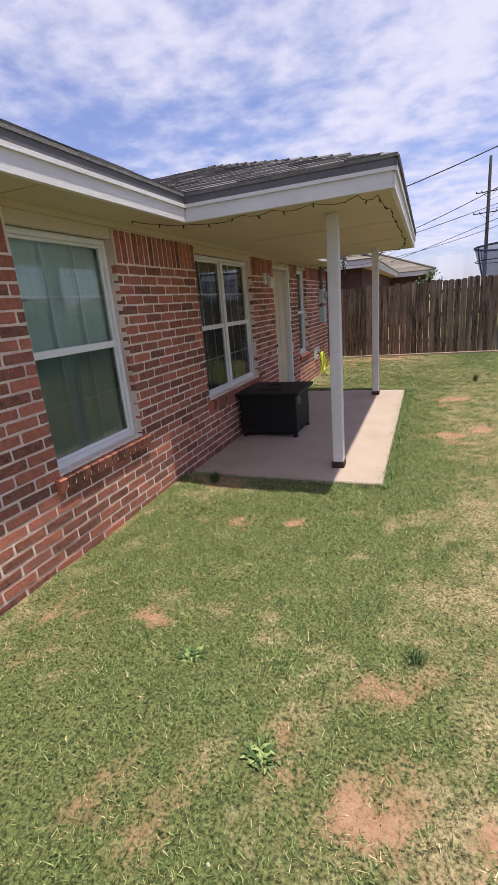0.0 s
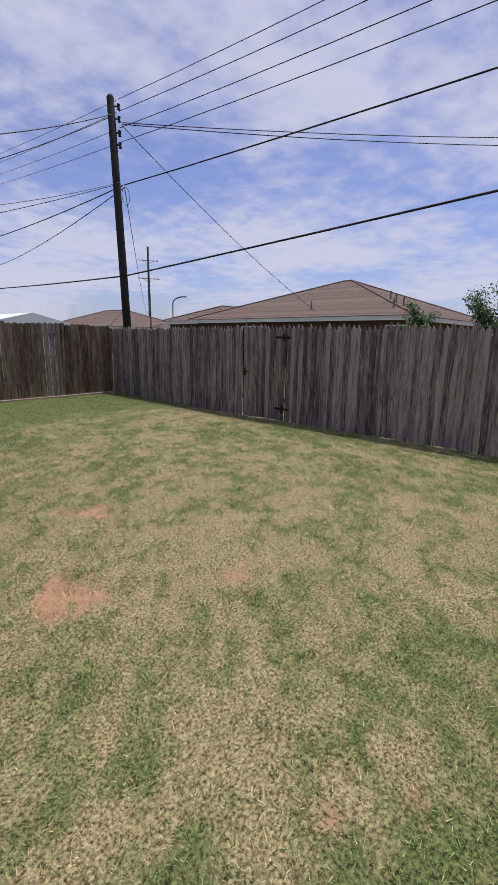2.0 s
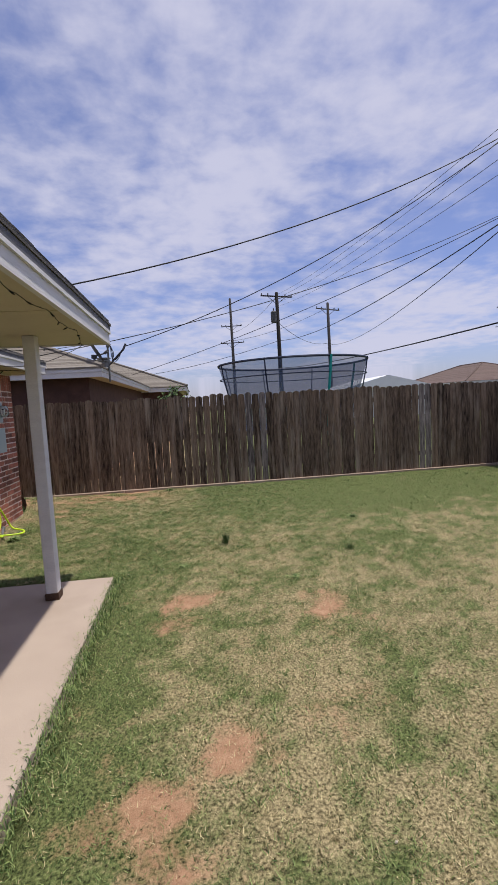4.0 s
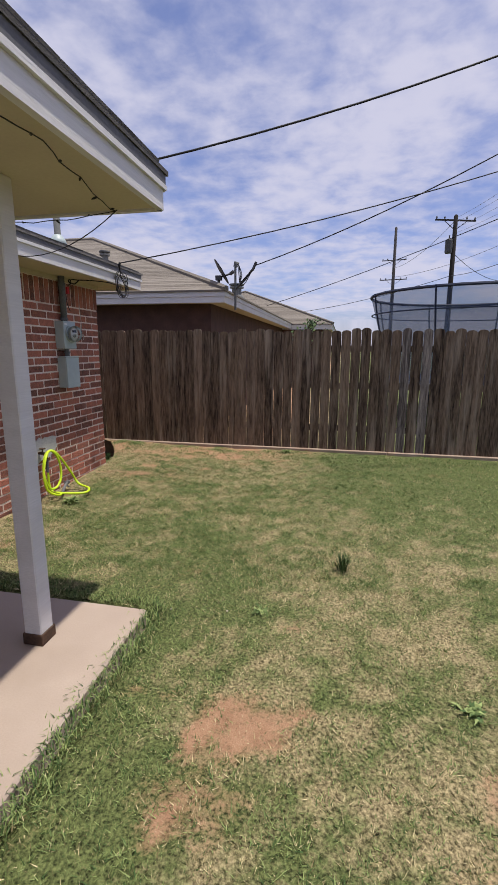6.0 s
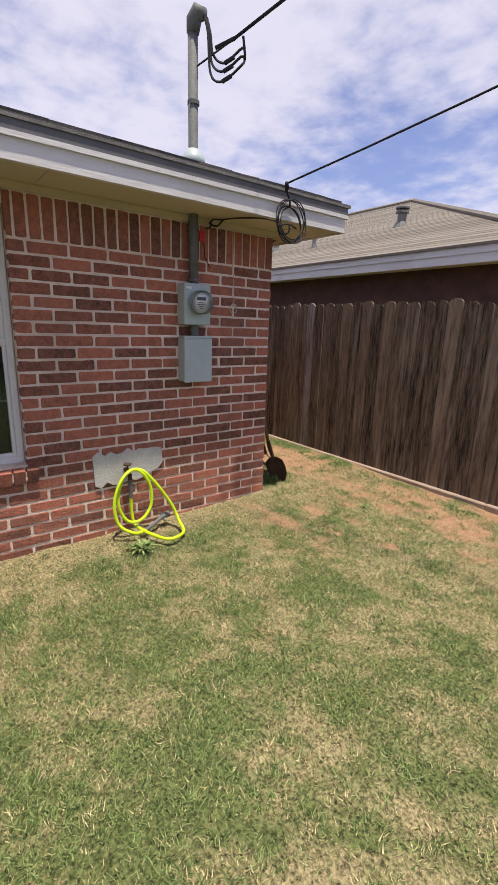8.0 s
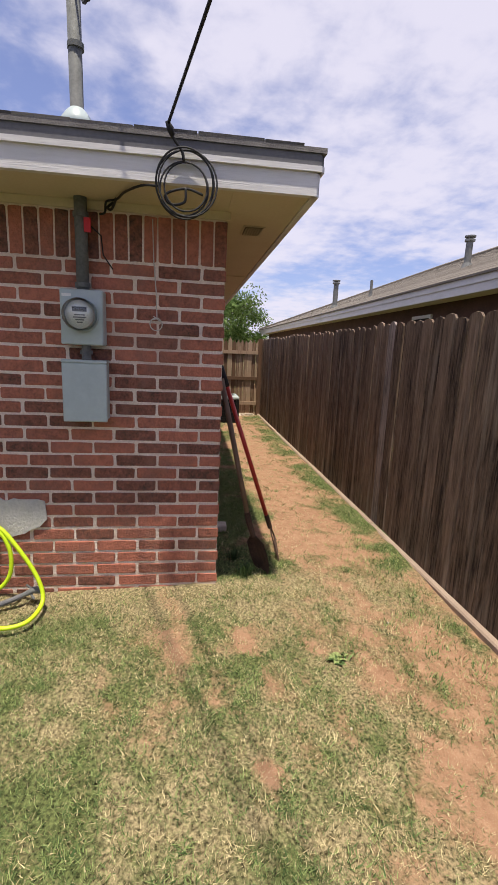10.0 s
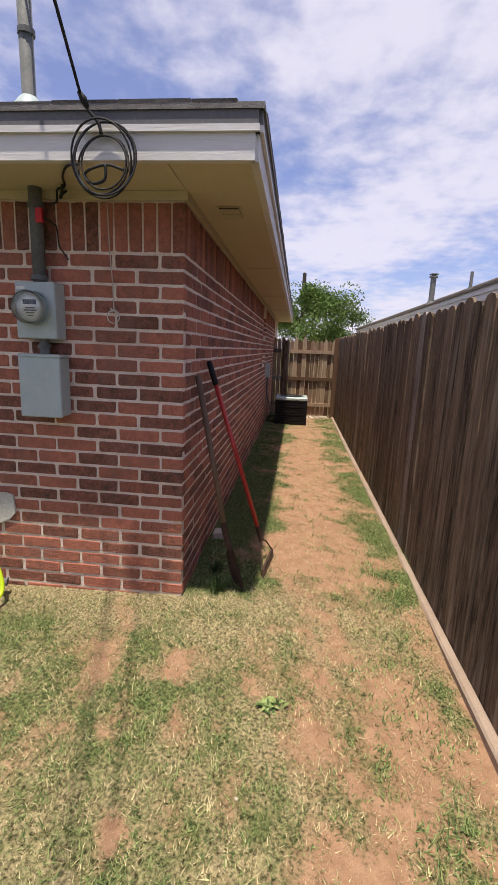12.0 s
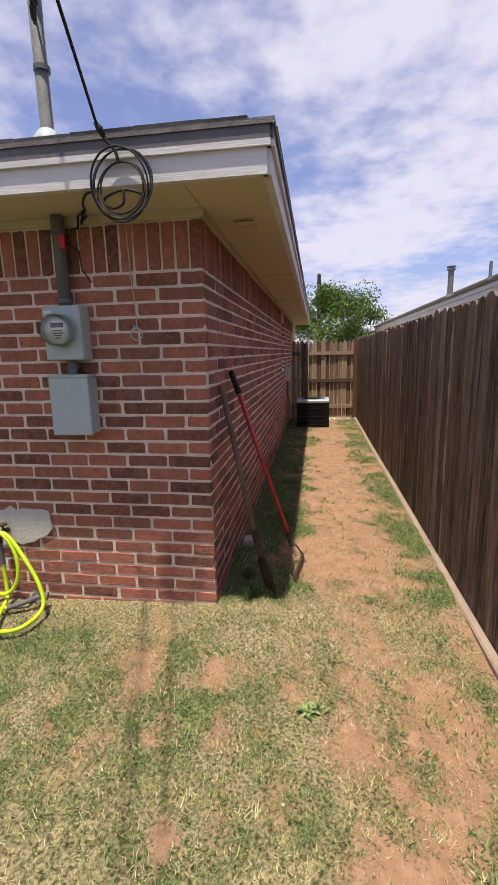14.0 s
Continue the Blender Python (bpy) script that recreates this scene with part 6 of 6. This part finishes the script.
for k, (x, y, h, n, br) in enumerate(((1.05, 8.9, 0.20, 90, False), (1.63, 7.65, 0.10, 40, True), (-1.72, 3.5, 0.16, 110, False), (-0.85, 1.35, 0.12, 50, True), (-0.35, 0.95, 0.10, 60, True), (0.75, 1.3, 0.10, 70, True),
                                   (0.42, 0.55, 0.10, 40, True), (-1.72, 9.75, 0.20, 120, True), (0.55, 8.25, 0.08, 30, True), (2.4, 8.3, 0.12, 60, False), (0.2, 12.45, 0.16, 60, True), (2.9, 9.6, 0.12, 50, True), (-2.2, 11.35, 0.14, 120, False), (-2.45, 11.3, 0.12, 80, False),
                                   (0.75, 0.75, 0.11, 50, True), (0.2, 1.6, 0.1, 50, False), (-1.35, 11.75, 0.09, 40, True), (1.2, 1.5, 0.08, 40, True))):
    weed(x, y, h * (0.62 if br else 0.9), n, 50 + k, br)
def alley_tufts():
    rr_ = np.random.RandomState(31)
    b = Build()
    for k in range(150):
        side = rr_.rand()
        cx = rr_.uniform(-9.0, -0.6)
        cy = 11.25 + abs(rr_.normal(0, 0.22)) if side < 0.55 and cx < -2.2 else 12.52 - abs(rr_.normal(0, 0.16))
        for q in range(rr_.randint(25, 90)):
            x, y = cx + rr_.normal(0, 0.055), cy + rr_.normal(0, 0.045)
            if y < 11.17 or y > 12.58:
                continue
            ln, a, lean = rr_.uniform(0.02, 0.048), rr_.uniform(0, 6.28), rr_.uniform(0.4, 1.3)
            d = Vector((math.cos(a), math.sin(a), 0))
            s2 = d.cross(Vector((0, 0, 1))) * 0.003
            p = Vector((x, y, float(height(x, y)) - 0.004))
            t = p + d * ln * math.sin(lean) + Vector((0, 0, ln * math.cos(lean)))
            b.add([p - s2, p + s2, t], [(0, 1, 2)])
    return tagged(b.done("alley_grass", GRASS), "scattered green tufts along the bare alley path", "grass", kind="stuff")


alley_tufts()
s = Build()
r = random.Random(12)
for k in range(26):
    x, y = r.uniform(-2.0, 2.2), r.uniform(0.2, 12.3)
    if not (x < -0.1 and 3.6 < y < 8.2):
        s.box(-0.006, 0.006, -0.005, 0.005, -0.004, 0.004, Matrix.Translation((x, y, float(height(x, y)) + 0.006)) @ Euler((r.random(), r.random(), r.random() * 6)).to_matrix().to_4x4())
tagged(s.done("pebbles", STONE, bevel=0.002), "scattered pale pebbles on the soil", "pebbles", kind="stuff")

# ---- bricks, in running bond, last ----
SINGLE_E, SINGLE_N = 9.75, -3.0          # stretches whose bricks are pieces of their own
bh = COURSE - 0.0155


def brick_shape(r, length, height_):
    """A worn brick in its own axes, face at x = 0: uneven outline, knocked-off corners, a small chamfer."""
    j = lambda k=0.0022: r.uniform(-k, k)
    c = [r.uniform(0.003, 0.009) for _ in range(4)]
    ring = [(c[0], j()), (length * r.uniform(0.35, 0.65), j()), (length - c[1], j()), (length + j(), c[1]), (length + j(), height_ - c[2]), (length - c[2], height_ + j()),
            (length * r.uniform(0.35, 0.65), height_ + j()), (c[3], height_ + j()), (j(), height_ - c[3]), (j(), c[0])]
    n, my, mz = len(ring), length / 2, height_ / 2
    k = r.uniform(0.003, 0.006)
    inner = [(y + k * (1 if y < my else -1), z + k * (1 if z < mz else -1)) for y, z in ring]
    vs = [(-0.05, y, z) for y, z in ring] + [(-0.004, y, z) for y, z in ring] + [(j(0.001), y, z) for y, z in inner]
    fs = [tuple(range(2 * n, 3 * n))]
    for a in (0, n):
        fs += [(a + i, a + (i + 1) % n, a + n + (i + 1) % n, a + n + i) for i in range(n)]
    return vs, fs


def brick_mesh(length, height_, kind_of):
    vs, fs = brick_shape(random.Random(kind_of * 77 + int(length * 1000)), length, height_)
    me_ = bpy.data.meshes.new("brick")
    me_.from_pydata(vs, [], fs)
    me_.materials.append(BRICK)
    return me_


MESHES = {}


def lay(parent, face, lo, hi, holes, along_y, single, seed, ends_full):
    """Courses of bricks from lo to hi along the wall, with a soldier course on top."""
    r = random.Random(seed)
    joined = Build()
    count = [0]

    def put(u0, u1, z0, z1):
        out = r.uniform(-0.0015, 0.0025)
        if (u0 > single) and count[0] < 300:
            key = (round(u1 - u0, 2), round(z1 - z0, 3), r.randrange(4))
            me_ = MESHES.setdefault(key, brick_mesh(*key))
            if along_y:
                m = pose(face + out, u0, z0, 0, 0, r.uniform(-0.3, 0.3))
            else:
                m = pose(u1, face + out, z0, 0, 0, 90 + r.uniform(-0.3, 0.3))
            place(me_, "brick", parent, m)
            count[0] += 1
        else:
            vs, fs = brick_shape(r, u1 - u0, z1 - z0)
            joined.add([(face + out + x, u0 + y, z0 + z) if along_y else (u1 - y, face + out + x, z0 + z) for x, y, z in vs], fs)

    def clipped(u0, u1, z0, z1):
        parts_ = [(max(u0, lo), min(u1, hi))]
        for h in holes:
            if z1 > h[2] and z0 < h[3]:
                nxt = []
                for a, b in parts_:
                    if h[1] <= a or h[0] >= b:
                        nxt.append((a, b))
                    else:
                        nxt += [(a, h[0])] * (a < h[0]) + [(h[1], b)] * (b > h[1])
                parts_ = nxt
        for a, b in parts_:
            if b - a > 0.012:
                put(a, b, z0, z1)
    top_z = CEIL - 0.045
    rows_ = int((top_z - 0.252 + 0.02) / COURSE)
    base_z = top_z - 0.252 - rows_ * COURSE
    for i in range(rows_):
        u = hi - (PITCH_B / 2 if (i + ends_full) % 2 else PITCH_B)
        z0 = base_z + i * COURSE
        clipped(u, hi, z0 + r.uniform(-.0015, .0015), z0 + bh)
        while u > lo:
            w = PITCH_B + r.uniform(-0.004, 0.004)
            clipped(u - w, u - 0.016, z0 + r.uniform(-.002, .002), z0 + bh + r.uniform(-.001, .001))
            u -= w
    u = hi
    while u > lo:
        clipped(u - 0.066, u, top_z - 0.252, top_z - 0.008)
        u -= 0.0794
    tagged(joined.done("bricks", BRICK, parent), "dark red bricks in running bond", kind="stuff")


lay(wall_east, WX, -1.0, NY, OPENINGS, True, SINGLE_E, 21, 0)
lay(wall_north, NY, -11.5, WX - 0.052, SIDE_HOLE, False, SINGLE_N, 22, 1)
